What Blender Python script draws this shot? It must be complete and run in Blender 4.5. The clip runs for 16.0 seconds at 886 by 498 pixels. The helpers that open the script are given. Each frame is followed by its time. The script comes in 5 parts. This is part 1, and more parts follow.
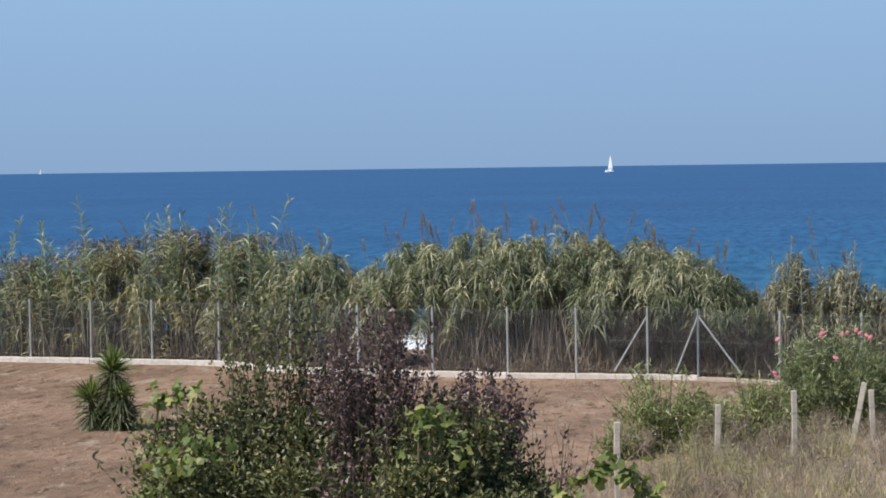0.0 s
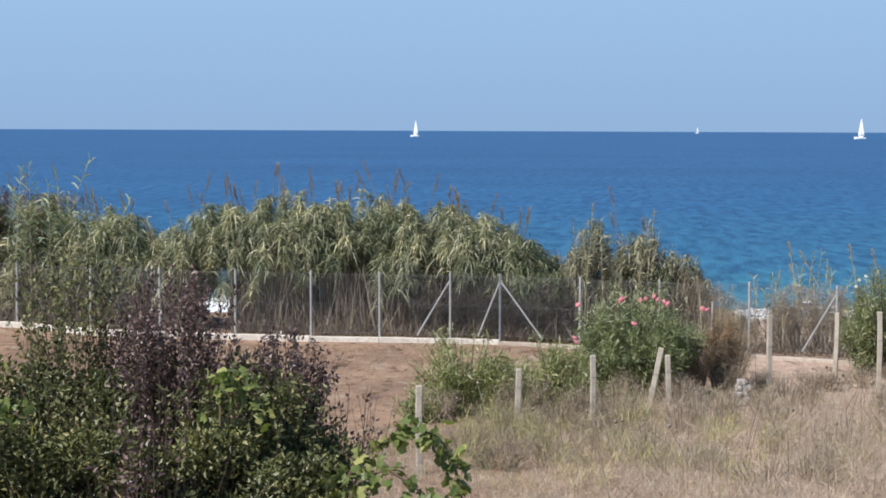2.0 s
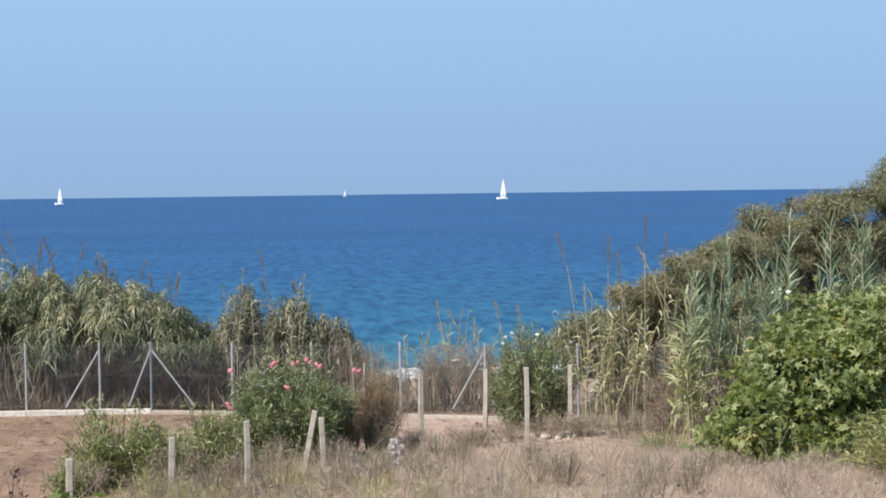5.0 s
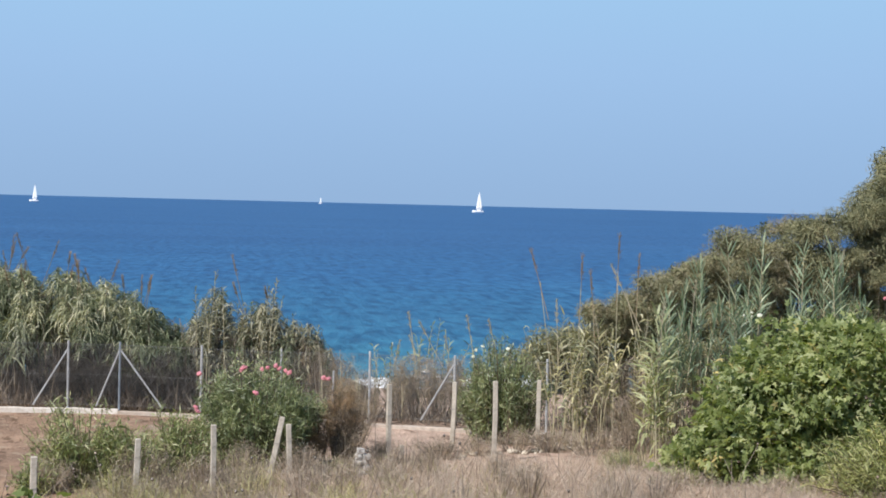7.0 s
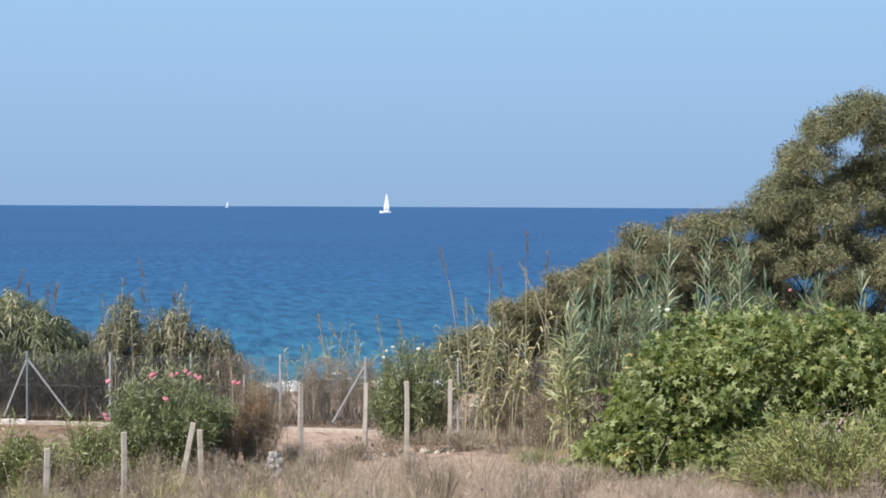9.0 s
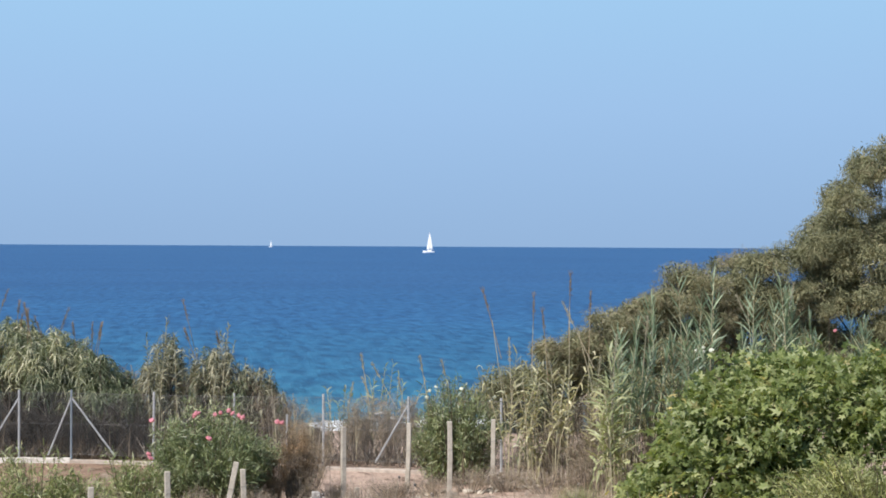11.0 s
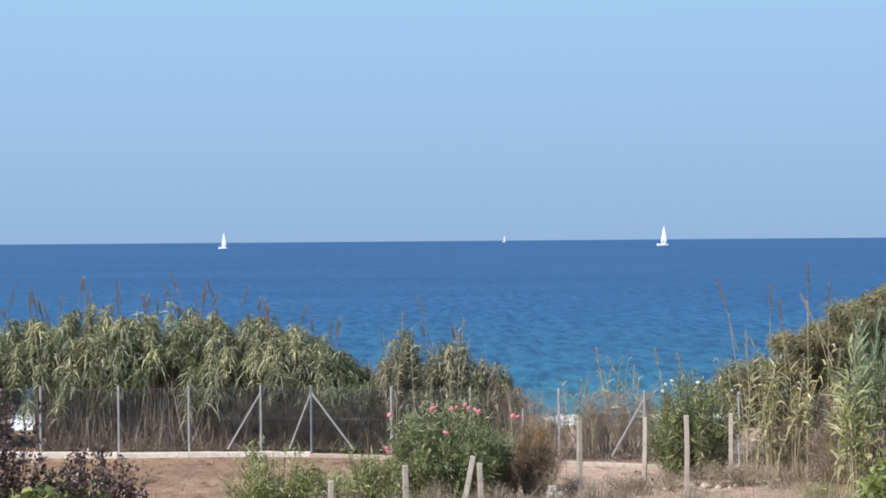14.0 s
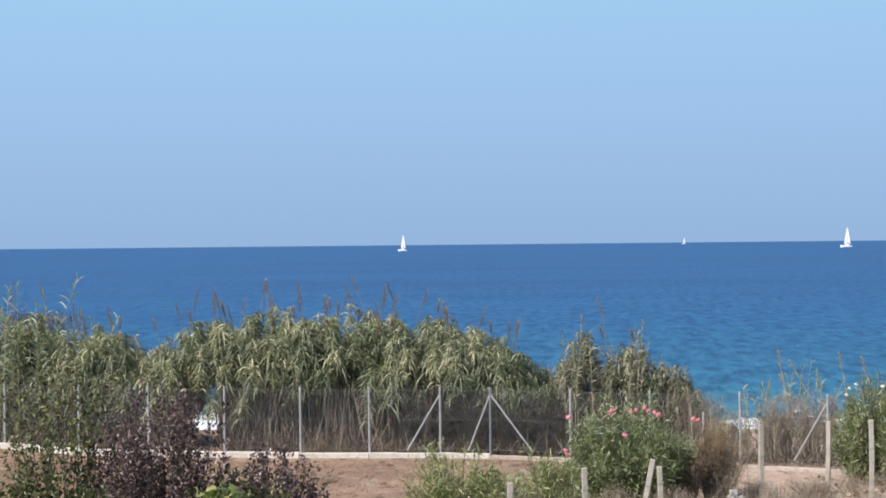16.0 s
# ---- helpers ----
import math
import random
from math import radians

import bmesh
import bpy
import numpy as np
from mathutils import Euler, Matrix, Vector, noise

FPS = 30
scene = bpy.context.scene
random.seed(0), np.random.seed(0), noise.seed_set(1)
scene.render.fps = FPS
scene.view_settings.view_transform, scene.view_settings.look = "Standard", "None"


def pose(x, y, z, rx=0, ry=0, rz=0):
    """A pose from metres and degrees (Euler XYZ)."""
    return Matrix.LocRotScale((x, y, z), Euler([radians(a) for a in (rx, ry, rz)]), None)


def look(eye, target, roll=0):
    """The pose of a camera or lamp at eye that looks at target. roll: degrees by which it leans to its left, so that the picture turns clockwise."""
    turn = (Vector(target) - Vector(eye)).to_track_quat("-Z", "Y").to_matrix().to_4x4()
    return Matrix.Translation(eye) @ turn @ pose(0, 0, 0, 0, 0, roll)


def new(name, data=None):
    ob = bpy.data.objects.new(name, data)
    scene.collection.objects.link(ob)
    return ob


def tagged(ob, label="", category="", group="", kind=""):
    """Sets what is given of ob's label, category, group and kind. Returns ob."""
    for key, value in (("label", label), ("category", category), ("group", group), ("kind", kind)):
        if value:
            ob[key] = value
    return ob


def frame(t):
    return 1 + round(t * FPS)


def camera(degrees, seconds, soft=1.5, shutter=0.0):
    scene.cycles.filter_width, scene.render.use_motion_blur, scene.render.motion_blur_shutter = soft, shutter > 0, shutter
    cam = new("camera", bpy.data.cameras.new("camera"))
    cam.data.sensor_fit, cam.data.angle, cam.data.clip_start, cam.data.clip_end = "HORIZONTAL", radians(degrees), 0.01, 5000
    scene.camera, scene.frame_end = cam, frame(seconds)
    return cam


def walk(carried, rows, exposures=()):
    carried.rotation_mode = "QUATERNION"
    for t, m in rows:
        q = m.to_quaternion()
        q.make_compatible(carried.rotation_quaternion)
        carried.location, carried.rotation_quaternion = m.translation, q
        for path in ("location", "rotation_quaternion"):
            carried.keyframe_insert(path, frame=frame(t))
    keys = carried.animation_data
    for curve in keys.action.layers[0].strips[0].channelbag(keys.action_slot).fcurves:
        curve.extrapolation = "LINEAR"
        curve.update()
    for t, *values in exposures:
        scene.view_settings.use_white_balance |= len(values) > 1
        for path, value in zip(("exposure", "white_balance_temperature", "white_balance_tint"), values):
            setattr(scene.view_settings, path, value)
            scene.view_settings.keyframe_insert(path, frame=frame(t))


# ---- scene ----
EYE = (0.0, 0.0, 6.1)
# seconds, heading clockwise from +y, pitch, roll (degrees): a hand-held pan from a balcony
PAN = (
    (0.00, -11.059, -2.567, -0.785),
    (0.50, -9.905, -2.860, -0.541),
    (1.00, -8.547, -3.102, -0.375),
    (1.50, -6.627, -3.585, 0.035),
    (2.00, -5.086, -3.706, 0.232),
    (2.50, -4.198, -3.027, 0.432),
    (3.00, -1.816, -1.880, 0.033),
    (3.50, 0.000, -1.816, -0.904),
    (4.00, 1.959, -1.880, -0.803),
    (4.50, 3.902, -1.836, -0.811),
    (5.00, 5.585, -1.792, -0.730),
    (5.20, 6.435, -1.674, -0.802),
    (5.72, 7.476, -1.595, -0.417),
    (6.25, 7.380, -1.535, 0.450),
    (6.78, 6.671, -1.462, 1.193),
    (7.30, 5.875, -1.344, 1.204),
    (7.50, 5.558, -1.162, 0.540),
    (8.00, 5.842, -1.219, -0.526),
    (8.50, 6.594, -1.386, -0.198),
    (8.70, 7.994, -1.448, 0.107),
    (9.22, 9.359, -1.301, 0.328),
    (9.75, 9.446, -0.920, 0.544),
    (10.28, 8.853, -0.513, 0.667),
    (10.80, 8.178, -0.285, 0.607),
    (11.00, 7.851, -0.175, 0.319),
    (11.50, 6.487, -0.038, 0.138),
    (12.00, 5.291, -0.076, 0.050),
    (12.50, 4.226, -0.166, -0.219),
    (13.00, 3.017, -0.294, -0.042),
    (13.50, 1.981, -0.303, -0.358),
    (14.00, 0.731, -0.344, -0.460),
    (14.50, -0.820, -0.244, -0.534),
    (15.00, -2.326, -0.160, -0.802),
    (15.50, -3.473, -0.134, -0.823),
    (15.90, -4.300, -0.150, -0.700),
    (16.00, -4.720, -0.230, -0.580),
)


def aim(yaw, pitch, roll):
    y, p = radians(yaw), radians(pitch)
    way = Vector((math.sin(y) * math.cos(p), math.cos(y) * math.cos(p), math.sin(p)))
    return look(EYE, Vector(EYE) + way * 50, roll)


cam = camera(26.57, 16.0, soft=1.75)
walk(cam, [(t, aim(a, b, c)) for t, a, b, c in PAN],
     exposures=[(0.0, 0.10), (0.8, 0.20), (2.0, 0.30), (16.0, 0.33)])

# ---- light ----
SUN_TO = Vector((-0.56, -0.50, 0.86)).normalized()
world = bpy.data.worlds.new("world")
scene.world = world
world.use_nodes = True
wn = world.node_tree
sky = wn.nodes.new("ShaderNodeTexSky")
sky.sky_type = "NISHITA"
sky.sun_disc = False
sky.sun_elevation = math.asin(SUN_TO.z)
sky.sun_rotation = math.atan2(SUN_TO.x, SUN_TO.y)
sky.altitude = 0
sky.air_density, sky.dust_density, sky.ozone_density = 1.0, 0.3, 3.0
bg = wn.nodes["Background"]
bg.inputs["Strength"].default_value = 0.10
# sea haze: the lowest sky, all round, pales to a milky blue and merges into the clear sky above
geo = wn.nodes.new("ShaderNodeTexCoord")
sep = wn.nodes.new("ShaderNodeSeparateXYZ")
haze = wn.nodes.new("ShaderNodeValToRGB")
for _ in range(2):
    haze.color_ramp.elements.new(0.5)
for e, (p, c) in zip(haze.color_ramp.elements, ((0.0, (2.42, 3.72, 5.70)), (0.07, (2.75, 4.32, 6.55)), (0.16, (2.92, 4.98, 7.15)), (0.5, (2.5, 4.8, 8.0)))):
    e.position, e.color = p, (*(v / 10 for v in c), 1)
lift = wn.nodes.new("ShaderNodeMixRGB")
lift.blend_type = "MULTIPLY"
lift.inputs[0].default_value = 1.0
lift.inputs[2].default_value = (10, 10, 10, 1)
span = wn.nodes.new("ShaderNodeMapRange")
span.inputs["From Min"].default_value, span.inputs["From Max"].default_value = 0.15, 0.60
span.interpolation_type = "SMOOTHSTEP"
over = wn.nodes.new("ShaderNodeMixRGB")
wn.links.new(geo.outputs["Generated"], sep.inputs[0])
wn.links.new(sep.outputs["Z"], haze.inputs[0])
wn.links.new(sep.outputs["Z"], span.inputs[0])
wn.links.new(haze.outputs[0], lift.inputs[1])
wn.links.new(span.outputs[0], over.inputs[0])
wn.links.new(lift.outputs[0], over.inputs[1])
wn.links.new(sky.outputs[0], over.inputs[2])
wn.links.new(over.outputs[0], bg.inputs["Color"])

sun = new("sun", bpy.data.lights.new("sun", "SUN"))
sun.data.energy, sun.data.angle, sun.data.color = 5.0, radians(0.6), (1.0, 0.95, 0.90)
sun.matrix_world = look(SUN_TO * 60, (0, 0, 0))

# ---- materials ----


def material(name, rough=0.8, spec=0.3):
    m = bpy.data.materials.new(name)
    m.use_nodes = True
    b = m.node_tree.nodes["Principled BSDF"]
    b.inputs["Roughness"].default_value = rough
    b.inputs["Specular IOR Level"].default_value = spec
    return m, m.node_tree, b


def ramp(nt, stops, source):
    r = nt.nodes.new("ShaderNodeValToRGB")
    while len(r.color_ramp.elements) < len(stops):
        r.color_ramp.elements.new(0.5)
    for e, (p, c) in zip(r.color_ramp.elements, stops):
        e.position, e.color = p, (*c, 1)
    nt.links.new(source, r.inputs[0])
    return r.outputs[0]


def grain(nt, scale, detail=4.0, stretch=(1, 1, 1), rough=0.6):
    tc, mp, n = (nt.nodes.new(k) for k in ("ShaderNodeTexCoord", "ShaderNodeMapping", "ShaderNodeTexNoise"))
    mp.inputs["Scale"].default_value = stretch
    n.inputs["Scale"].default_value, n.inputs["Detail"].default_value = scale, detail
    n.inputs["Roughness"].default_value = rough
    nt.links.new(tc.outputs["Object"], mp.inputs[0])
    nt.links.new(mp.outputs[0], n.inputs["Vector"])
    return n.outputs["Fac"]


def blend(nt, mode, fac, a, b):
    mx = nt.nodes.new("ShaderNodeMixRGB")
    mx.blend_type = mode
    for sock, v in zip(mx.inputs, (fac, a, b)):
        if isinstance(v, bpy.types.NodeSocket):
            nt.links.new(v, sock)
        else:
            sock.default_value = v if isinstance(v, float) else (*v, 1)
    return mx.outputs[0]


def bump(nt, b, height, strength, distance):
    bp = nt.nodes.new("ShaderNodeBump")
    bp.inputs["Strength"].default_value, bp.inputs["Distance"].default_value = strength, distance
    nt.links.new(height, bp.inputs["Height"])
    nt.links.new(bp.outputs[0], b.inputs["Normal"])


def leaf_material(name, stops, rough=0.45, spec=0.45, glow=0.36, patch=0.5):
    """Leaves: every leaf has a tone of its own, whole patches drift, light comes through."""
    m, nt, b = material(name, rough, spec)
    geo = nt.nodes.new("ShaderNodeNewGeometry")
    col = ramp(nt, stops, geo.outputs["Random Per Island"])
    tone = ramp(nt, [(0.32, (0.66, 0.70, 0.68)), (0.68, (1.24, 1.18, 1.04))], grain(nt, patch, 4.0))
    col = blend(nt, "MULTIPLY", 1.0, col, tone)
    nt.links.new(col, b.inputs["Base Color"])
    tr = nt.nodes.new("ShaderNodeBsdfTranslucent")
    nt.links.new(blend(nt, "MULTIPLY", 1.0, col, (1.0, 1.05, 0.55)), tr.inputs["Color"])
    mx = nt.nodes.new("ShaderNodeMixShader")
    mx.inputs[0].default_value = glow
    nt.links.new(b.outputs[0], mx.inputs[1])
    nt.links.new(tr.outputs[0], mx.inputs[2])
    nt.links.new(mx.outputs[0], nt.nodes["Material Output"].inputs["Surface"])
    return m


def solid(name, stops, scale, rough=0.8, spec=0.25, relief=0.3, distance=0.01, stretch=(1, 1, 1), metal=0.0):
    """A weathered surface: broad stains and fine grain, with relief."""
    m, nt, b = material(name, rough, spec)
    b.inputs["Metallic"].default_value = metal
    fine = grain(nt, scale * 7, 6.0, stretch)
    col = ramp(nt, stops, grain(nt, scale, 5.0, stretch))
    col = blend(nt, "OVERLAY", 0.45, col, fine)
    nt.links.new(col, b.inputs["Base Color"])
    bump(nt, b, fine, relief, distance)
    return m


REED_LEAF = leaf_material("reed_leaf", [(0, (0.155, 0.175, 0.115)), (0.40, (0.285, 0.305, 0.205)), (0.74, (0.46, 0.46, 0.325)), (0.92, (0.67, 0.64, 0.50)), (1, (0.84, 0.80, 0.67))], patch=1.5)
REED_DEEP = leaf_material("dark_reed_leaf", [(0, (0.09, 0.115, 0.072)), (0.5, (0.175, 0.21, 0.135)), (0.85, (0.30, 0.325, 0.215)), (1, (0.56, 0.55, 0.42))], patch=1.5)
REED_BLUE = leaf_material("reed_blue_leaf", [(0, (0.17, 0.235, 0.165)), (0.5, (0.29, 0.375, 0.275)), (0.85, (0.43, 0.49, 0.36)), (1, (0.62, 0.61, 0.44))])
REED_YELLOW = leaf_material("yellow_reed_leaf", [(0, (0.27, 0.245, 0.135)), (0.45, (0.45, 0.415, 0.235)), (0.8, (0.61, 0.56, 0.36)), (1, (0.82, 0.76, 0.58))])
REED_FRESH = leaf_material("fresh_reed_leaf", [(0, (0.27, 0.30, 0.16)), (0.5, (0.44, 0.47, 0.27)), (0.85, (0.58, 0.58, 0.36)), (1, (0.80, 0.76, 0.56))])
FUZZ = leaf_material("grey_twig", [(0, (0.26, 0.205, 0.165)), (1, (0.54, 0.44, 0.36))], glow=0.35)
REED_GREY = leaf_material("grey_reed_leaf", [(0, (0.15, 0.155, 0.118)), (0.45, (0.275, 0.275, 0.21)), (0.8, (0.42, 0.405, 0.32)), (1, (0.68, 0.63, 0.52))], patch=1.6)
CANE_PALE = leaf_material("pale_cane", [(0, (0.24, 0.20, 0.13)), (0.5, (0.40, 0.35, 0.24)), (1, (0.58, 0.52, 0.38))], glow=0.0)
# dry browns taken down in colour to carry the shade under the reed canopy
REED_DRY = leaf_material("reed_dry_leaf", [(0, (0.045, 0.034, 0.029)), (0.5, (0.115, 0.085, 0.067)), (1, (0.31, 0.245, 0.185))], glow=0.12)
CANE_SHADED = leaf_material("cane", [(0, (0.060, 0.044, 0.036)), (0.5, (0.125, 0.092, 0.072)), (0.8, (0.23, 0.18, 0.14)), (1, (0.46, 0.39, 0.31))], glow=0.0)
PLUME = leaf_material("plume_fluff", [(0, (0.18, 0.125, 0.085)), (1, (0.42, 0.31, 0.21))], glow=0.3)
PLUME_PALE = leaf_material("pale_plume_fluff", [(0, (0.34, 0.29, 0.22)), (1, (0.62, 0.56, 0.46))], glow=0.3)
PLUM_GREEN = leaf_material("small_green_leaf", [(0, (0.046, 0.060, 0.026)), (0.5, (0.122, 0.138, 0.060)), (0.88, (0.24, 0.245, 0.12)), (1, (0.43, 0.41, 0.25))], rough=0.42, spec=0.35, glow=0.22, patch=3.0)
PLUM_PURPLE = leaf_material("purple_leaf", [(0, (0.046, 0.030, 0.036)), (0.6, (0.115, 0.072, 0.079)), (1, (0.29, 0.21, 0.20))], rough=0.38, spec=0.45, glow=0.12, patch=2.0)
VINE_LEAF = leaf_material("vine_leaf", [(0, (0.105, 0.145, 0.05)), (0.7, (0.225, 0.28, 0.10)), (1, (0.46, 0.45, 0.19))], glow=0.4)
OLEANDER = leaf_material("oleander_leaf", [(0, (0.135, 0.172, 0.088)), (0.6, (0.26, 0.305, 0.165)), (0.92, (0.42, 0.45, 0.28)), (1, (0.66, 0.64, 0.48))], rough=0.38, spec=0.45, glow=0.34, patch=2.4)
OLEANDER_PALE = leaf_material("pale_oleander_leaf", [(0, (0.165, 0.205, 0.085)), (0.6, (0.295, 0.335, 0.15)), (1, (0.52, 0.50, 0.31))], rough=0.42, patch=2.4)
FIG_LEAF = leaf_material("fig_leaf", [(0, (0.15, 0.195, 0.072)), (0.6, (0.305, 0.36, 0.152)), (0.95, (0.46, 0.49, 0.27)), (1, (0.70, 0.56, 0.26))], rough=0.42, spec=0.42, glow=0.46, patch=1.3)
TAMARISK = leaf_material("tamarisk_spray", [(0, (0.245, 0.235, 0.160)), (0.5, (0.300, 0.285, 0.195)), (0.85, (0.355, 0.33, 0.23)), (1, (0.41, 0.36, 0.26))], rough=0.85, spec=0.08, glow=0.2, patch=1.3)
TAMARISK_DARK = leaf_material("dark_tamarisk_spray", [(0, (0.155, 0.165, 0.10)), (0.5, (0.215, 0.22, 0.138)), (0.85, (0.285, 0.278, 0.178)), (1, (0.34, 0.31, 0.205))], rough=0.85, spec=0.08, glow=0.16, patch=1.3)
TAMARISK_BROWN = leaf_material("brown_tamarisk_spray", [(0, (0.235, 0.205, 0.145)), (0.5, (0.30, 0.26, 0.185)), (1, (0.38, 0.32, 0.235))], rough=0.85, spec=0.08, glow=0.2, patch=1.3)
GRASS_DRY = leaf_material("dry_grass_blade", [(0, (0.29, 0.218, 0.192)), (0.5, (0.46, 0.365, 0.318)), (0.9, (0.62, 0.515, 0.45)), (1, (0.80, 0.71, 0.62))], glow=0.22, patch=0.9)
WEED = leaf_material("weed_blade", [(0, (0.25, 0.26, 0.12)), (0.6, (0.43, 0.41, 0.21)), (1, (0.66, 0.58, 0.34))], glow=0.3, patch=1.2)
SCRUB_LEAF = leaf_material("light_scrub_leaf", [(0, (0.24, 0.27, 0.11)), (0.6, (0.42, 0.44, 0.20)), (1, (0.60, 0.58, 0.32))], patch=0.9)
CANE_GREY = leaf_material("weathered_cane", [(0, (0.13, 0.10, 0.082)), (0.5, (0.27, 0.215, 0.18)), (1, (0.56, 0.48, 0.41))], glow=0.0)
# near-black twigs: the shade under the reed canopy put into a colour
SHADE_THICKET = leaf_material("shade_thicket", [(0, (0.020, 0.018, 0.016)), (0.7, (0.050, 0.042, 0.037)), (1, (0.13, 0.105, 0.088))], glow=0.1)
RUST_SHRUB = leaf_material("rusty_twig", [(0, (0.22, 0.15, 0.105)), (0.7, (0.40, 0.275, 0.18)), (1, (0.57, 0.41, 0.27))], glow=0.3, patch=2.4)
YUCCA_LEAF = leaf_material("yucca_leaf", [(0, (0.08, 0.12, 0.04)), (0.6, (0.19, 0.25, 0.085)), (1, (0.42, 0.44, 0.20))], rough=0.4)
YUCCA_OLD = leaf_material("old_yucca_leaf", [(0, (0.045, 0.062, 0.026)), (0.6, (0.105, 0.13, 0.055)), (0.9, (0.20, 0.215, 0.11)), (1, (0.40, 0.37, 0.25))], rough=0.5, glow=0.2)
PINK = leaf_material("pink_petal", [(0, (0.74, 0.20, 0.30)), (1, (0.88, 0.44, 0.53))], glow=0.3)
WHITE_PETAL = leaf_material("white_petal", [(0, (0.7, 0.7, 0.66)), (1, (0.85, 0.85, 0.8))], glow=0.3)
BARK = solid("bark", [(0.3, (0.07, 0.05, 0.035)), (0.7, (0.20, 0.15, 0.11))], 6, relief=0.6, stretch=(1, 1, 0.25))
CONCRETE = solid("weathered_concrete", [(0.3, (0.30, 0.26, 0.21)), (0.6, (0.47, 0.42, 0.35)), (0.8, (0.57, 0.52, 0.44))], 3, relief=0.5)
KERB = solid("pale_concrete", [(0.3, (0.46, 0.41, 0.35)), (0.6, (0.62, 0.57, 0.51)), (0.8, (0.72, 0.68, 0.62))], 1.2, relief=0.4)
KERB_DULL = solid("dusty_concrete", [(0.3, (0.32, 0.26, 0.21)), (0.6, (0.45, 0.385, 0.325)), (0.8, (0.55, 0.49, 0.43))], 1.2, relief=0.4)
STEEL = solid("galvanised_steel", [(0.3, (0.36, 0.36, 0.36)), (0.7, (0.52, 0.52, 0.52))], 4, rough=0.5, spec=0.5, relief=0.1, metal=0.25)
STEEL_DARK = solid("grey_painted_steel", [(0.3, (0.16, 0.19, 0.22)), (0.7, (0.24, 0.27, 0.30))], 4, rough=0.5, relief=0.1)
WIRE = solid("fence_wire", [(0.3, (0.13, 0.13, 0.13)), (0.7, (0.22, 0.22, 0.22))], 4, rough=0.5, relief=0.0)
STONE = solid("field_stone", [(0.3, (0.30, 0.25, 0.19)), (0.7, (0.55, 0.49, 0.40))], 5, relief=0.6)
WHITEWASH = solid("whitewashed_masonry", [(0.38, (0.32, 0.29, 0.26)), (0.54, (0.50, 0.48, 0.45)), (0.8, (0.70, 0.69, 0.67))], 11, relief=0.8, distance=0.03)
SAIL = solid("white_sailcloth", [(0.3, (0.80, 0.80, 0.79)), (0.7, (0.86, 0.86, 0.85))], 0.4, rough=0.6, relief=0.0)
HULL = solid("white_gelcoat", [(0.3, (0.78, 0.79, 0.80)), (0.7, (0.84, 0.84, 0.84))], 0.4, rough=0.25, spec=0.5, relief=0.0)
SPAR = solid("aluminium_spar", [(0.3, (0.55, 0.56, 0.57)), (0.7, (0.65, 0.66, 0.67))], 1, rough=0.4, relief=0.0, metal=0.6)


def soil_material():
    m, nt, b = material("dry_soil", 0.95, 0.1)
    broad = ramp(nt, [(0.32, (0.212, 0.143, 0.100)), (0.52, (0.310, 0.204, 0.138)), (0.72, (0.43, 0.29, 0.198))], grain(nt, 0.30, 6.0, (1, 0.7, 1), 0.65))
    tc, sp = nt.nodes.new("ShaderNodeTexCoord"), nt.nodes.new("ShaderNodeSeparateXYZ")
    nt.links.new(tc.outputs["Object"], sp.inputs[0])
    dust = nt.nodes.new("ShaderNodeMapRange")
    dust.inputs["From Min"].default_value, dust.inputs["From Max"].default_value = -14, 4
    nt.links.new(sp.outputs["X"], dust.inputs[0])
    broad = blend(nt, "MIX", ramp(nt, [(0, (0, 0, 0)), (0.72, (0.12, 0.12, 0.12)), (0.95, (0.78, 0.78, 0.78))], dust.outputs[0]), broad, (0.56, 0.42, 0.335))
    clods = grain(nt, 3.4, 8.0, (1, 0.5, 1), 0.78)
    col = blend(nt, "OVERLAY", 0.75, broad, clods)
    straw = ramp(nt, [(0.56, (0, 0, 0)), (0.66, (1, 1, 1))], grain(nt, 1.1, 6.0, (1, 0.55, 1), 0.7))
    col = blend(nt, "MIX", straw, col, (0.44, 0.35, 0.26))
    pit = ramp(nt, [(0.36, (0.45, 0.42, 0.40)), (0.46, (1, 1, 1))], grain(nt, 2.4, 5.0, (1, 0.35, 1), 0.65))
    col = blend(nt, "MULTIPLY", 0.8, col, pit)
    nt.links.new(col, b.inputs["Base Color"])
    bump(nt, b, clods, 1.0, 0.14)
    return m


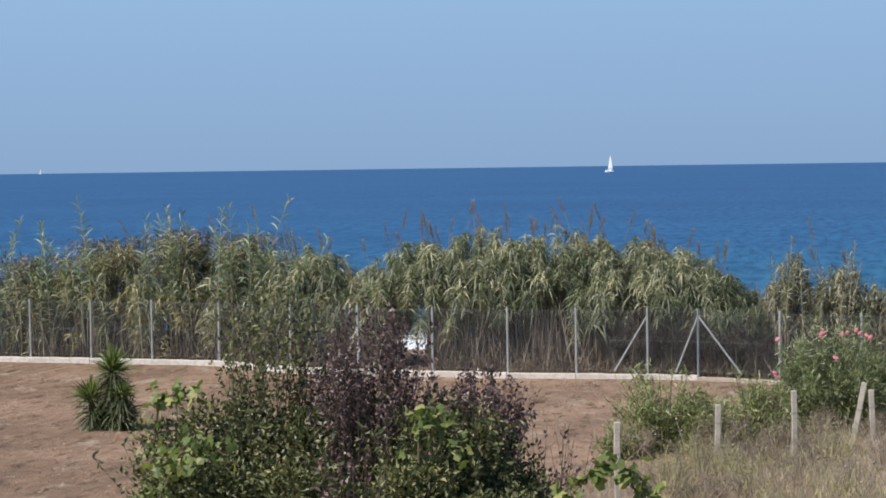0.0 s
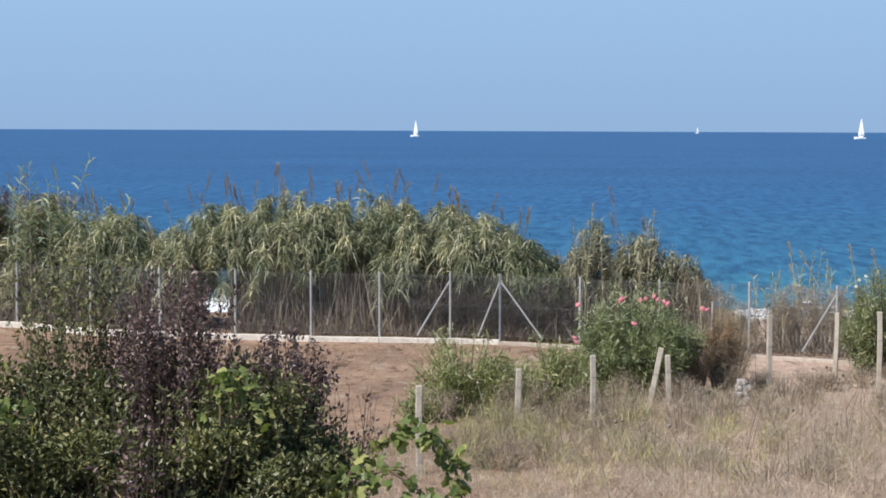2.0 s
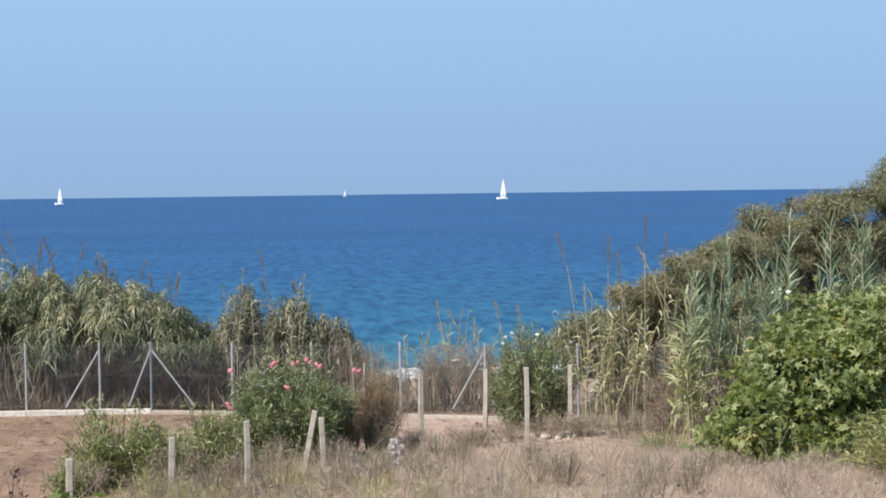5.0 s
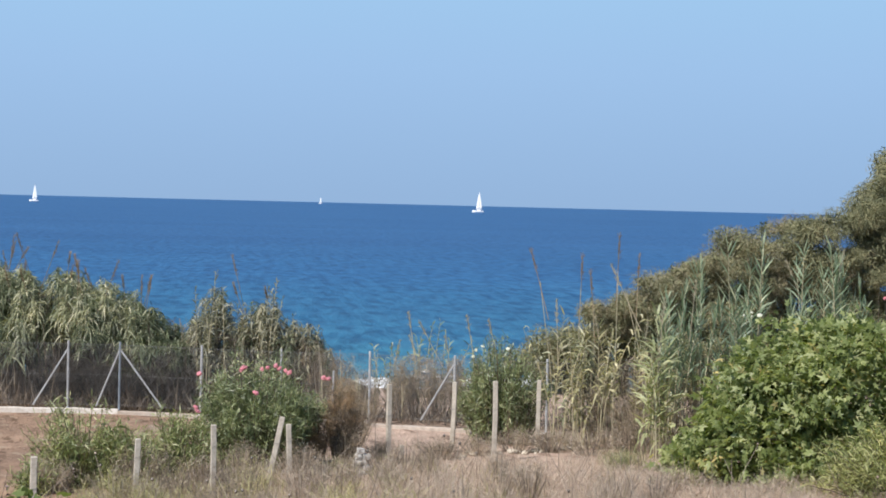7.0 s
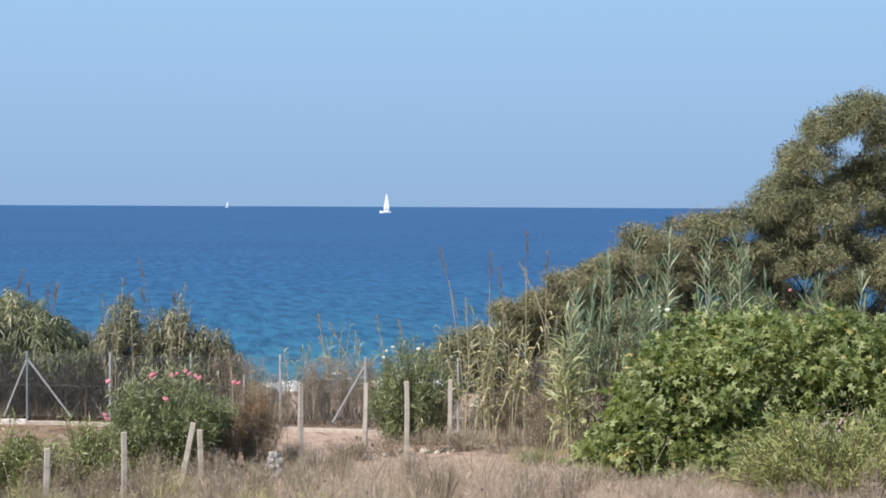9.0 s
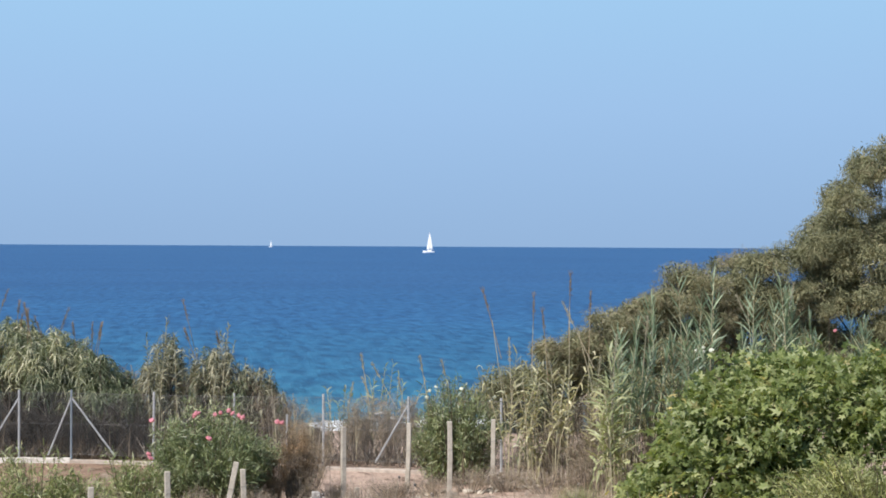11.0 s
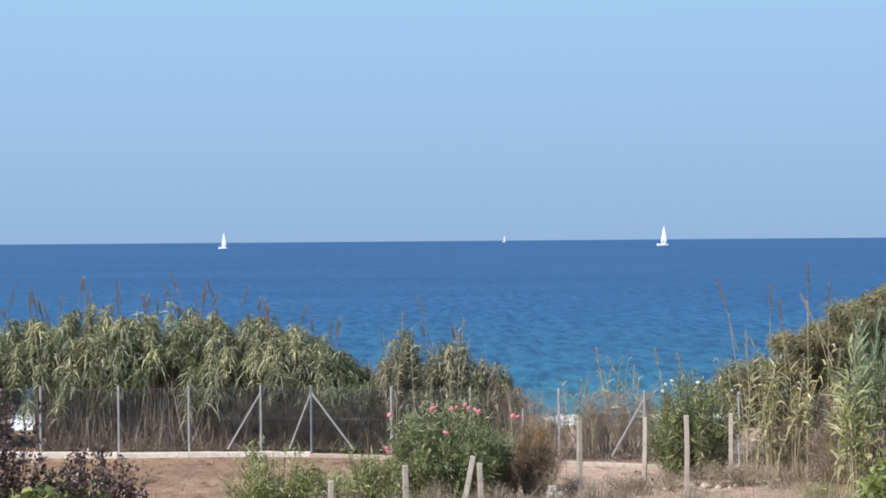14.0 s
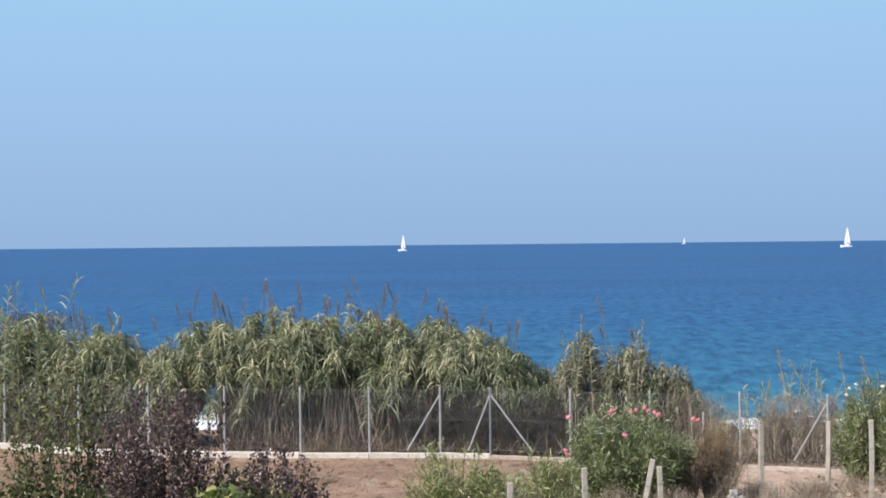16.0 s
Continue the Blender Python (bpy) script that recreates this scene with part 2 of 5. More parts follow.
def sea_material():
    m, nt, b = material("sea_water", 0.5, 0.10)
    tc, sp = nt.nodes.new("ShaderNodeTexCoord"), nt.nodes.new("ShaderNodeSeparateXYZ")
    nt.links.new(tc.outputs["Object"], sp.inputs[0])
    mr = nt.nodes.new("ShaderNodeMapRange")
    mr.inputs["From Min"].default_value, mr.inputs["From Max"].default_value = 90, 420
    nt.links.new(sp.outputs["Y"], mr.inputs[0])
    deep = ramp(nt, [(0.0, (0.036, 0.165, 0.228)), (0.10, (0.024, 0.118, 0.220)), (0.40, (0.021, 0.097, 0.224)), (1.0, (0.024, 0.090, 0.216))], mr.outputs[0])
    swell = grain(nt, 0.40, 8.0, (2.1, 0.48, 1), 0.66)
    gust = ramp(nt, [(0.35, (0.80, 0.84, 0.88)), (0.65, (1.12, 1.10, 1.06))], grain(nt, 0.014, 5.0, (0.5, 1, 1)))
    col = blend(nt, "MULTIPLY", 0.8, deep, gust)
    # light and shade of the ripples put into the colour, following the swell height
    ripple_light = ramp(nt, [(0.39, (0.46, 0.55, 0.65)), (0.50, (0.98, 0.98, 0.99)), (0.63, (1.46, 1.33, 1.22))], swell)
    col = blend(nt, "MULTIPLY", 0.9, col, ripple_light)
    nt.links.new(col, b.inputs["Base Color"])
    bump(nt, b, swell, 0.7, 0.7)
    return m


def foam_material():
    m, nt, b = material("sea_foam", 0.9, 0.1)
    nt.links.new(ramp(nt, [(0.4, (0.60, 0.66, 0.70)), (0.6, (0.85, 0.86, 0.86))], grain(nt, 0.9, 6.0)), b.inputs["Base Color"])
    return m


SOIL, SEA, FOAM = soil_material(), sea_material(), foam_material()

# ---- mesh helpers ----
UP = np.array((0.0, 0.0, 1.0))


def mesh_of(name, verts, faces, mat, smooth=False):
    me = bpy.data.meshes.new(name)
    me.from_pydata([tuple(v) for v in verts], [], faces)
    me.materials.append(mat)
    if smooth:
        me.polygons.foreach_set("use_smooth", [True] * len(me.polygons))
    me.update()
    return me


def part(name, data, mat, parent, label="", at=None, smooth=False):
    """One mesh object under a thing or a part. data: (verts, faces), a bmesh or a mesh."""
    if isinstance(data, bmesh.types.BMesh):
        me = bpy.data.meshes.new(name)
        data.to_mesh(me)
        data.free()
        me.materials.append(mat)
    elif isinstance(data, tuple):
        me = mesh_of(name, data[0], data[1], mat, smooth)
    else:
        me = data
    ob = new(name, me)
    ob.parent = parent
    if at is not None:
        ob.matrix_basis = at
    if label:
        ob["label"] = label
    return ob


def thing(name, at, label, category, group="", kind=""):
    ob = new(name)
    ob.empty_display_size = 0.2
    ob.matrix_basis = at if isinstance(at, Matrix) else pose(*at)
    spot = ob.matrix_basis.translation
    random.seed(int(spot.x * 1000) * 31 + int(spot.y * 1000))
    np.random.seed((int(spot.x * 1000) * 31 + int(spot.y * 1000)) % 100003)
    return tagged(ob, label, category, group, kind)


def joined(*pieces):
    """Several (verts, faces) as one."""
    vs, fs, n = [], [], 0
    for v, f in pieces:
        vs.extend(v)
        fs.extend([tuple(i + n for i in q) for q in f])
        n += len(v)
    return vs, fs


def unit(v):
    return v / np.maximum(np.linalg.norm(v, axis=-1, keepdims=True), 1e-9)


def blades(base, way, length, width, droop, segs=3, taper=1.4):
    """Long narrow leaves that leave base along way and bend down by droop (share of the length)."""
    n = len(base)
    s = np.linspace(0, 1, segs + 1)
    pts = base[:, None] + way[:, None] * (length[:, None, None] * s[None, :, None])
    pts = pts - UP * (length * droop)[:, None, None] * (s ** 2)[None, :, None]
    side = unit(np.cross(way, UP) + 1e-4)
    turn = np.random.uniform(-1.2, 1.2, n)[:, None]
    side = unit(side * np.cos(turn) + np.cross(side, way) * np.sin(turn))
    w = width[:, None] * np.maximum(1 - s ** taper, 0.0) * np.minimum(1, 0.5 + 4 * s)
    off = side[:, None] * w[:, :, None] * 0.5
    body = np.concatenate([pts - off, pts + off], axis=2)[:, :-1].reshape(n, -1, 3)
    verts = np.concatenate([body, pts[:, -1:]], 1).reshape(-1, 3)
    start = (np.arange(n) * (2 * segs + 1))[:, None, None]
    row = np.arange(segs - 1) * 2
    quad = np.stack([row, row + 1, row + 3, row + 2], 1)
    faces = (quad[None] + start).reshape(-1, 4).tolist() if segs > 1 else []
    tips = (np.array([[2 * segs - 2, 2 * segs - 1, 2 * segs]])[None] + start).reshape(-1, 3).tolist()
    return verts.tolist(), [tuple(f) for f in faces + tips]


def leaves(base, way, length, width, fold=0.25):
    """Small leaves: a lozenge folded along its midrib."""
    n = len(base)
    way = unit(way)
    side = unit(np.cross(way, unit(np.random.normal(0, 1, (n, 3)) + UP * 0.9)))
    nor = np.cross(side, way)
    mid = base + way * (length * 0.45)[:, None]
    tip = base + way * length[:, None] - nor * (length * 0.12)[:, None]
    lift = nor * (width * fold)[:, None]
    l, r = mid + side * (width * 0.5)[:, None] + lift, mid - side * (width * 0.5)[:, None] + lift
    verts = np.stack([base, l, tip, r], 1).reshape(-1, 3)
    k = (np.arange(n) * 4)[:, None]
    faces = np.concatenate([k + np.array([[0, 2, 1]]), k + np.array([[0, 3, 2]])]).tolist()
    return verts.tolist(), [tuple(f) for f in faces]


BROAD_LOBES = ((0, 0.04), (0.46, 0.16), (0.24, 0.44), (0.40, 0.74), (0, 1.06), (-0.40, 0.74), (-0.24, 0.44), (-0.46, 0.16))
DEEP_LOBES = ((0, 0.02), (0.34, 0.10), (0.17, 0.34), (0.52, 0.66), (0.15, 0.66), (0, 1.22), (-0.15, 0.66), (-0.52, 0.66), (-0.17, 0.34), (-0.34, 0.10))


def lobed(base, way, size, plan):
    """Lobed leaves, cupped, hanging from a short stalk."""
    n = len(base)
    way = unit(way)
    side = unit(np.cross(way, unit(np.random.normal(0, 0.8, (n, 3)) + UP)))
    nor = np.cross(side, way)
    vs = []
    for u, v in plan:
        cup = -0.25 * u * u * 2 - 0.18 * v * v + 0.08
        vs.append(base + (side * u + way * v + nor * cup) * size[:, None])
    vs.append(base + (way * 0.45 + nor * 0.02) * size[:, None])
    verts = np.stack(vs, 1).reshape(-1, 3)
    m = len(plan)
    k = np.arange(n) * (m + 1)
    faces = []
    for i in range(m):
        faces.append(np.stack([k + i, k + (i + 1) % m, k + m], 1))
    return verts.tolist(), [tuple(f) for f in np.concatenate(faces).tolist()]


def tube(path, radii, sides=5):
    """A round limb along path."""
    path = [Vector(p) for p in path]
    verts, faces = [], []
    for i, p in enumerate(path):
        d = (path[min(i + 1, len(path) - 1)] - path[max(i - 1, 0)]).normalized()
        a = d.cross(Vector((0.31, 0.95, 0.05))).normalized()
        b = d.cross(a)
        for k in range(sides):
            t = 2 * math.pi * k / sides
            verts.append(tuple(p + (a * math.cos(t) + b * math.sin(t)) * radii[i]))
    for i in range(len(path) - 1):
        for k in range(sides):
            q = (k + 1) % sides
            faces.append((i * sides + k, i * sides + q, (i + 1) * sides + q, (i + 1) * sides + k))
    faces.append(tuple(range(sides - 1, -1, -1)))
    faces.append(tuple((len(path) - 1) * sides + k for k in range(sides)))
    return verts, faces


def box(size, bevel=0.01, at=(0, 0, 0), rough=0.0):
    bm = bmesh.new()
    bmesh.ops.create_cube(bm, size=1.0)
    for v in bm.verts:
        v.co = Vector((v.co.x * size[0] + at[0], v.co.y * size[1] + at[1], v.co.z * size[2] + at[2]))
    bmesh.ops.bevel(bm, geom=list(bm.edges), offset=bevel, segments=2, affect="EDGES", profile=0.5)
    if rough:
        for v in bm.verts:
            v.co += Vector(noise.noise_vector(v.co * 9)) * rough
    return bm


def rand_way(n, up=0.0, spread=1.0):
    return unit(np.random.normal(0, 1, (n, 3)) * spread + UP * up)


def in_lumps(lumps, n, shell=0.55):
    """n points and outward ways on the shells of many uneven lumps (x, y, z, rx, ry, rz)."""
    lumps = np.array(lumps, float)
    share = (lumps[:, 3] * lumps[:, 5]) ** 1.0
    pick = np.random.choice(len(lumps), n, p=share / share.sum())
    out = unit(np.random.normal(0, 1, (n, 3)))
    rad = shell + (1 - shell) * np.random.uniform(0, 1, n) ** 0.6
    rad = rad * (1 + np.random.normal(0, 0.10, n))
    return lumps[pick, :3] + out * lumps[pick, 3:] * rad[:, None], out


def limbs(base, tops, r0, wobble=0.1):
    """A trunk's limbs from base out to each of tops."""
    out = []
    for tp in tops:
        a, b = Vector(base), Vector(tp)
        pts = []
        for i in range(5):
            s = i / 4
            p = a.lerp(b, s)
            p.z = a.z + (b.z - a.z) * s ** 0.8
            pts.append(p + Vector((random.uniform(-1, 1), random.uniform(-1, 1), 0)) * wobble * math.sin(s * 3))
        out.append(tube(pts, [r0 * (1 - 0.85 * i / 4) for i in range(5)]))
    return joined(*out)


# ---- ground, sea ----


def ground_height(x, y):
    z = 0.05 * noise.noise(Vector((x * 0.12, y * 0.12, 1.0))) + 0.02 * noise.noise(Vector((x * 0.9, y * 0.9, 4.0)))
    if y > 44:
        k = min(1.0, (y - 44) / 6)
        z -= 0.13 * k * k * (3 - 2 * k)
    if y > 60:
        k = min(1.0, (y - 60) / 27)
        z -= 3.4 * k * k * (3 - 2 * k) + max(0, y - 87) * 0.08
    if abs(x) > 150:
        z -= (abs(x) - 150) * 0.004
    return z


def build_ground():
    xs = sorted(set([-400, -250, -150, -90, -60, -45, -38] + [i * 0.5 for i in range(-68, 61)] + [34, 40, 60, 90, 150, 250, 400]))
    ys = sorted(set([-300, -150, -80, -40, -15, 0, 8] + [14 + i * 0.5 for i in range(0, 92)] + [62 + 2 * i for i in range(0, 18)] + [110, 140]))
    verts = [(x, y, ground_height(x, y)) for y in ys for x in xs]
    w = len(xs)
    faces = [(j * w + i, j * w + i + 1, (j + 1) * w + i + 1, (j + 1) * w + i) for j in range(len(ys) - 1) for i in range(w - 1)]
    ob = new("ground", mesh_of("ground", verts, faces, SOIL, True))
    tagged(ob, "bare reddish-brown tilled soil running down to the shore", "ground", kind="structure")


SEA_Z = -2.9


def build_sea():
    ys = [84 + 1.6 * i for i in range(90)] + [230, 260, 300, 360, 450, 600, 900, 1500, 2500, 4990]
    xs = [-4990, -1500, -500, -200, -120] + [-60 + 2.0 * i for i in range(61)] + [120, 200, 500, 1500, 4990]
    verts = []
    for y in ys:
        a = 0.16 if y < 190 else 0.0
        for x in xs:
            z = SEA_Z + a * noise.noise(Vector((x * 0.10, y * 0.30, 2.0)))
            verts.append((x, y, z))
    w = len(xs)
    faces = [(j * w + i, j * w + i + 1, (j + 1) * w + i + 1, (j + 1) * w + i) for j in range(len(ys) - 1) for i in range(w - 1)]
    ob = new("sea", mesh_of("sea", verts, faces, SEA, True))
    tagged(ob, "open blue sea, turquoise towards the shore, lightly rippled", "sea", kind="structure")


def build_surf():
    """Broken foam that lies on the shallow water along the shore."""
    vs, fs = [], []
    for x0, y0, n, wide in ((-19.9, 93, 300, 1.3), (-5.6, 91, 160, 1.2), (-3, 91, 120, 1.0), (7.1, 88.5, 110, 0.6), (14, 93, 60, 4)):
        for _ in range(n):
            cx, cy = x0 + random.gauss(0, wide * 0.5), y0 + random.gauss(0, 2.2)
            r = random.uniform(0.08, 0.30)
            h = random.uniform(0.06, 0.20)
            k = len(vs)
            m = 7
            for i in range(m):
                t = 2 * math.pi * i / m
                q = r * random.uniform(0.6, 1.4)
                vs.append((cx + q * math.cos(t) * 2.2, cy + q * math.sin(t) * 1.5, SEA_Z - 0.02))
            vs.append((cx, cy, SEA_Z + h))
            fs += [(k + i, k + (i + 1) % m, k + m) for i in range(m)]
    ob = new("surf", mesh_of("surf", vs, fs, FOAM, True))
    tagged(ob, "white surf breaking along the rocky shore", "surf", kind="stuff")


build_ground()
build_sea()
build_surf()

# ---- sailing boats ----


def build_boat(x, y, mast, heading, label):
    boat = thing("sailing_boat", (x, y, SEA_Z + 0.05, 0, 0, heading), label, "sailing boat", "sailing boats at sea")
    ln, beam, free = mast * 0.53, mast * 0.19, mast * 0.085
    vs, fs, rings = [], [], 11
    for i in range(rings):
        s = i / (rings - 1)
        hw = beam * 0.5 * (math.sin(math.pi * min(1, 0.22 + s * 0.78)) ** 0.7) * (1 if s < 0.97 else 0.15)
        xx = (s - 0.42) * ln
        sheer = free * (1.0 + 0.35 * s * s)
        for yy, zz in ((-hw, sheer), (-hw * 0.92, free * 0.35), (-hw * 0.5, -free * 0.25), (hw * 0.5, -free * 0.25), (hw * 0.92, free * 0.35), (hw, sheer)):
            vs.append((xx, yy, zz))
    for i in range(rings - 1):
        for k in range(5):
            fs.append((i * 6 + k, i * 6 + k + 1, (i + 1) * 6 + k + 1, (i + 1) * 6 + k))
        fs.append((i * 6 + 5, i * 6, (i + 1) * 6, (i + 1) * 6 + 5))
    fs.append((5, 4, 3, 2, 1, 0))
    fs.append(tuple(len(vs) - 6 + k for k in range(6)))
    hull = part("hull", (vs, fs), HULL, boat, "white hull")
    part("cabin", box((ln * 0.34, beam * 0.55, free * 0.6), free * 0.15, (-ln * 0.02, 0, free * 1.3)), HULL, hull)
    part("mast", tube([(0, 0, free), (0, 0, mast)], [0.11, 0.07], 6), SPAR, boat)
    part("boom", tube([(0, 0, free * 1.7), (-ln * 0.33, 0.25, free * 1.75)], [0.09, 0.07], 6), SPAR, boat)

    def cloth(name, foot, back, head, luff, belly):
        n, v, f = 8, [], []
        for i in range(n + 1):
            s = i / n
            a = Vector(luff).lerp(Vector(head), s)
            b = Vector(back).lerp(Vector(head), s) + Vector((-0.35 * math.sin(s * math.pi) * foot, 0, 0))
            for k in range(5):
                u = k / 4
                p = a.lerp(b, u)
                p.y += belly * math.sin(u * math.pi) * (1 - s) ** 0.6
                v.append(tuple(p))
        for i in range(n):
            for k in range(4):
                f.append((i * 5 + k, i * 5 + k + 1, (i + 1) * 5 + k + 1, (i + 1) * 5 + k))
        ob = part(name, (v, f), SAIL, boat, "white sail", smooth=True)
        so = ob.modifiers.new("thick", "SOLIDIFY")
        so.thickness = 0.03

    cloth("mainsail", 1.0, (-ln * 0.31, 0.3, free * 1.7), (-0.05, 0, mast * 0.985), (-0.12, 0, free * 1.7), 0.5)
    cloth("foresail", 0.3, (-0.8, 0.5, free * 1.7), (0.1, 0, mast * 0.93), (ln * 0.26, 0, free * 1.6), 0.5)


WHITE_BOAT = "white sailing boat under full white sail on the open sea"
build_boat(-184, 1770, 17.0, 165, WHITE_BOAT)
build_boat(222, 1700, 20.0, 165, WHITE_BOAT)
build_boat(155, 3400, 12.5, 165, "distant white sailing boat near the horizon")
build_boat(-1687, 3950, 12.5, 165, "distant white sailing boat near the horizon")

# ---- wire fence along the field's end ----
FENCE = [(-29.2, 57.6), (-27.0, 57.4), (-24.9, 57.2), (-22.74, 57.0), (-20.6, 56.8), (-18.27, 56.5), (-15.5, 54.9), (-13.28, 54.5), (-10.93, 54.1),
         (-8.63, 53.8), (-6.62, 53.75), (-4.56, 53.7), (-3.11, 53.5), (-0.82, 52.7), (1.39, 52.0), (3.82, 51.6), (6.06, 50.6), (8.5, 49.9), (11.0, 49.3), (13.5, 48.8)]


def build_kerb():
    for a, b, lift in ((0, 6, 0.04), (6, 12, 0.035), (12, 15, 0.0), (15, 19, -0.05)):
        for i in range(a, b):
            p, q = Vector((*FENCE[i], 0)), Vector((*FENCE[i + 1], 0))
            d = q - p
            n = 6
            bm = box((d.length + 0.004 * (i % 2), 0.24, 0.46), 0.015, (0, -0.02, lift - 0.24 + 0.003 * (i % 3)))
            bmesh.ops.subdivide_edges(bm, edges=[e for e in bm.edges if e.calc_length() > 1], cuts=n)
            for v in bm.verts:
                v.co += Vector(noise.noise_vector(Vector((v.co.x + 7 * i, v.co.y, v.co.z)) * 3)) * 0.02
            me = bpy.data.meshes.new("kerb")
            bm.to_mesh(me)
            bm.free()
            me.materials.append(KERB if i < 12 else KERB_DULL)
            ob = new("kerb", me)
            ob.matrix_basis = Matrix.Translation((p + q) / 2) @ pose(0, 0, 0, 0, 0, math.degrees(math.atan2(d.y, d.x)))
            tagged(ob, "low whitish concrete footing under the wire fence", "kerb", "fence footing", "structure")


def wire_mesh(length, height, pitch=0.095, thick=0.0017):
    """Chain-link: crossed wires clipped to the panel, three strained wires."""
    pieces = []
    n = int((length + height) / pitch)
    for k in range(1, n):
        c = k * pitch
        for way in (1, -1):
            x0, x1 = max(0, c - height), min(length, c)
            if x1 - x0 < 0.02:
                continue
            z0, z1 = c - x0, c - x1
            if way < 0:
                z0, z1 = height - z0, height - z1
            pieces.append(tube([(x0, 0.004 * way, z0), (x1, 0.004 * way, z1)], [thick, thick], 3))
    for z in (0.02, height * 0.5, height - 0.02):
        pieces.append(tube([(0, 0.012, z), (length, 0.012, z)], [0.003, 0.003], 4))
    return joined(*pieces)


def build_fence():
    fence = thing("wire_fence", (FENCE[0][0], FENCE[0][1], 0), "galvanised chain-link fence on thin steel posts along a concrete footing", "fence")
    o = Vector((FENCE[0][0], FENCE[0][1], 0))
    tops = [1.9] * len(FENCE)
    for i, (x, y) in enumerate(FENCE):
        p = Vector((x, y, 0)) - o
        r = 0.035
        dark = i == 12
        if i in (14,):
            r = 0.03
        lean = random.uniform(-0.012, 0.012)
        part("fence_post", tube([p + Vector((0, 0, -0.1)), p + Vector((lean * 0.5, 0, 0.9)), p + Vector((lean, 0, tops[i] + 0.03))], [r, r, r], 8), STEEL_DARK if dark else STEEL, fence,
             "grey painted steel post" if dark else "")
        if i + 1 < len(FENCE):
            q = Vector((*FENCE[i + 1], 0)) - o
            d = q - p
            m = Matrix.Translation(p + Vector((0, -0.04, 0.12))) @ pose(0, 0, 0, 0, 0, math.degrees(math.atan2(d.y, d.x)))
            part("wire_netting", wire_mesh(d.length, 1.74), WIRE, fence, "chain-link wire netting", m)
    p = Vector((2.81, 51.75, 0)) - o
    part("fence_post", tube([p + Vector((0, 0, -0.1)), p + Vector((0.02, 0, 1.36))], [0.03, 0.03], 8), STEEL, fence, "short steel post")
    for top, foot in ((11, (-5.52, 53.72)), (12, (-3.75, 53.6)), (12, (-1.88, 53.1)), (16, (5.2, 51.0))):
        p = Vector((*FENCE[top], 1.72)) - o
        q = Vector((*foot, 0.1)) - o
        part("brace", tube([p, q], [0.028, 0.028], 6), STEEL, fence, "slanting steel brace")


build_kerb()
build_fence()

# ---- old concrete posts ----


def build_concrete_post(x, y, h, lean_x=0.0, lean_y=0.0, w=0.11, label="weathered square concrete fence post standing in dry grass"):
    post = thing("concrete_post", (x, y, 0, lean_y, lean_x, random.uniform(-25, 25)), label, "post", "old concrete posts")
    bm = box((w, w * 0.9, h + 0.3), 0.012, (0, 0, h / 2 - 0.15))
    bmesh.ops.subdivide_edges(bm, edges=[e for e in bm.edges if e.calc_length() > 0.5], cuts=9)
    for v in bm.verts:
        v.co += Vector(noise.noise_vector(v.co * 6 + Vector((x, y, 0)))) * 0.007
        v.co.x += 0.012 * math.sin(v.co.z * 2 + x)
    part("shaft", bm, CONCRETE, post)
    z = h * random.uniform(0.55, 0.75)
    part("wire_tie", tube([(-w * 0.56, -w * 0.50, z), (w * 0.56, -w * 0.50, z + 0.02)], [0.003, 0.003], 4), WIRE, post)


for x, y, h, lx, ly in ((-3.29, 32.52, 1.58, -0.5, 0), (-1.79, 37.0, 1.33, 0.6, 0), (-0.31, 38.07, 1.49, -0.8, 1), (1.29, 40.3, 1.25, -1, 0),
                        (3.69, 43.22, 1.85, -1.2, 0), (5.44, 45.59, 1.70, 1.2, 1), (6.20, 43.7, 1.91, 0.4, 0), (7.66, 46.35, 1.70, 1.5, 0), (11.3, 48.2, 1.35, 0.5, 0)):
    build_concrete_post(x, y, h, lx, ly)
build_concrete_post(0.80, 39.6, 1.52, 12.0, 0, label="weathered concrete fence post leaning against its neighbour")
build_concrete_post(3.92, 42.4, 0.55, 0, 0, 0.09, label="broken stub of a concrete fence post")

# ---- reeds ----


def plume_mesh(name, length, mat):
    n = 90
    s = np.random.uniform(0, 1, n)
    base = np.stack([0.012 * np.random.normal(0, 1, n), 0.012 * np.random.normal(0, 1, n), length * (0.30 + 0.65 * s)], 1)
    way = unit(np.random.normal(0, 0.32, (n, 3)) + UP)
    fluff = blades(base, way, np.random.uniform(0.07, 0.14, n), np.random.uniform(0.010, 0.02, n), np.full(n, 0.1), 2)
    stalk = tube([(0, 0, -0.9), (0, 0, length * 0.5), (0, 0, length)], [0.010, 0.008, 0.004], 4)
    return mesh_of(name, *joined(fluff, stalk), mat)


PLUMES = [plume_mesh("plume", k, PLUME) for k in (0.62, 0.8, 1.0)]
PALE_PLUMES = [plume_mesh("plume", k, PLUME_PALE) for k in (0.7, 0.9)]


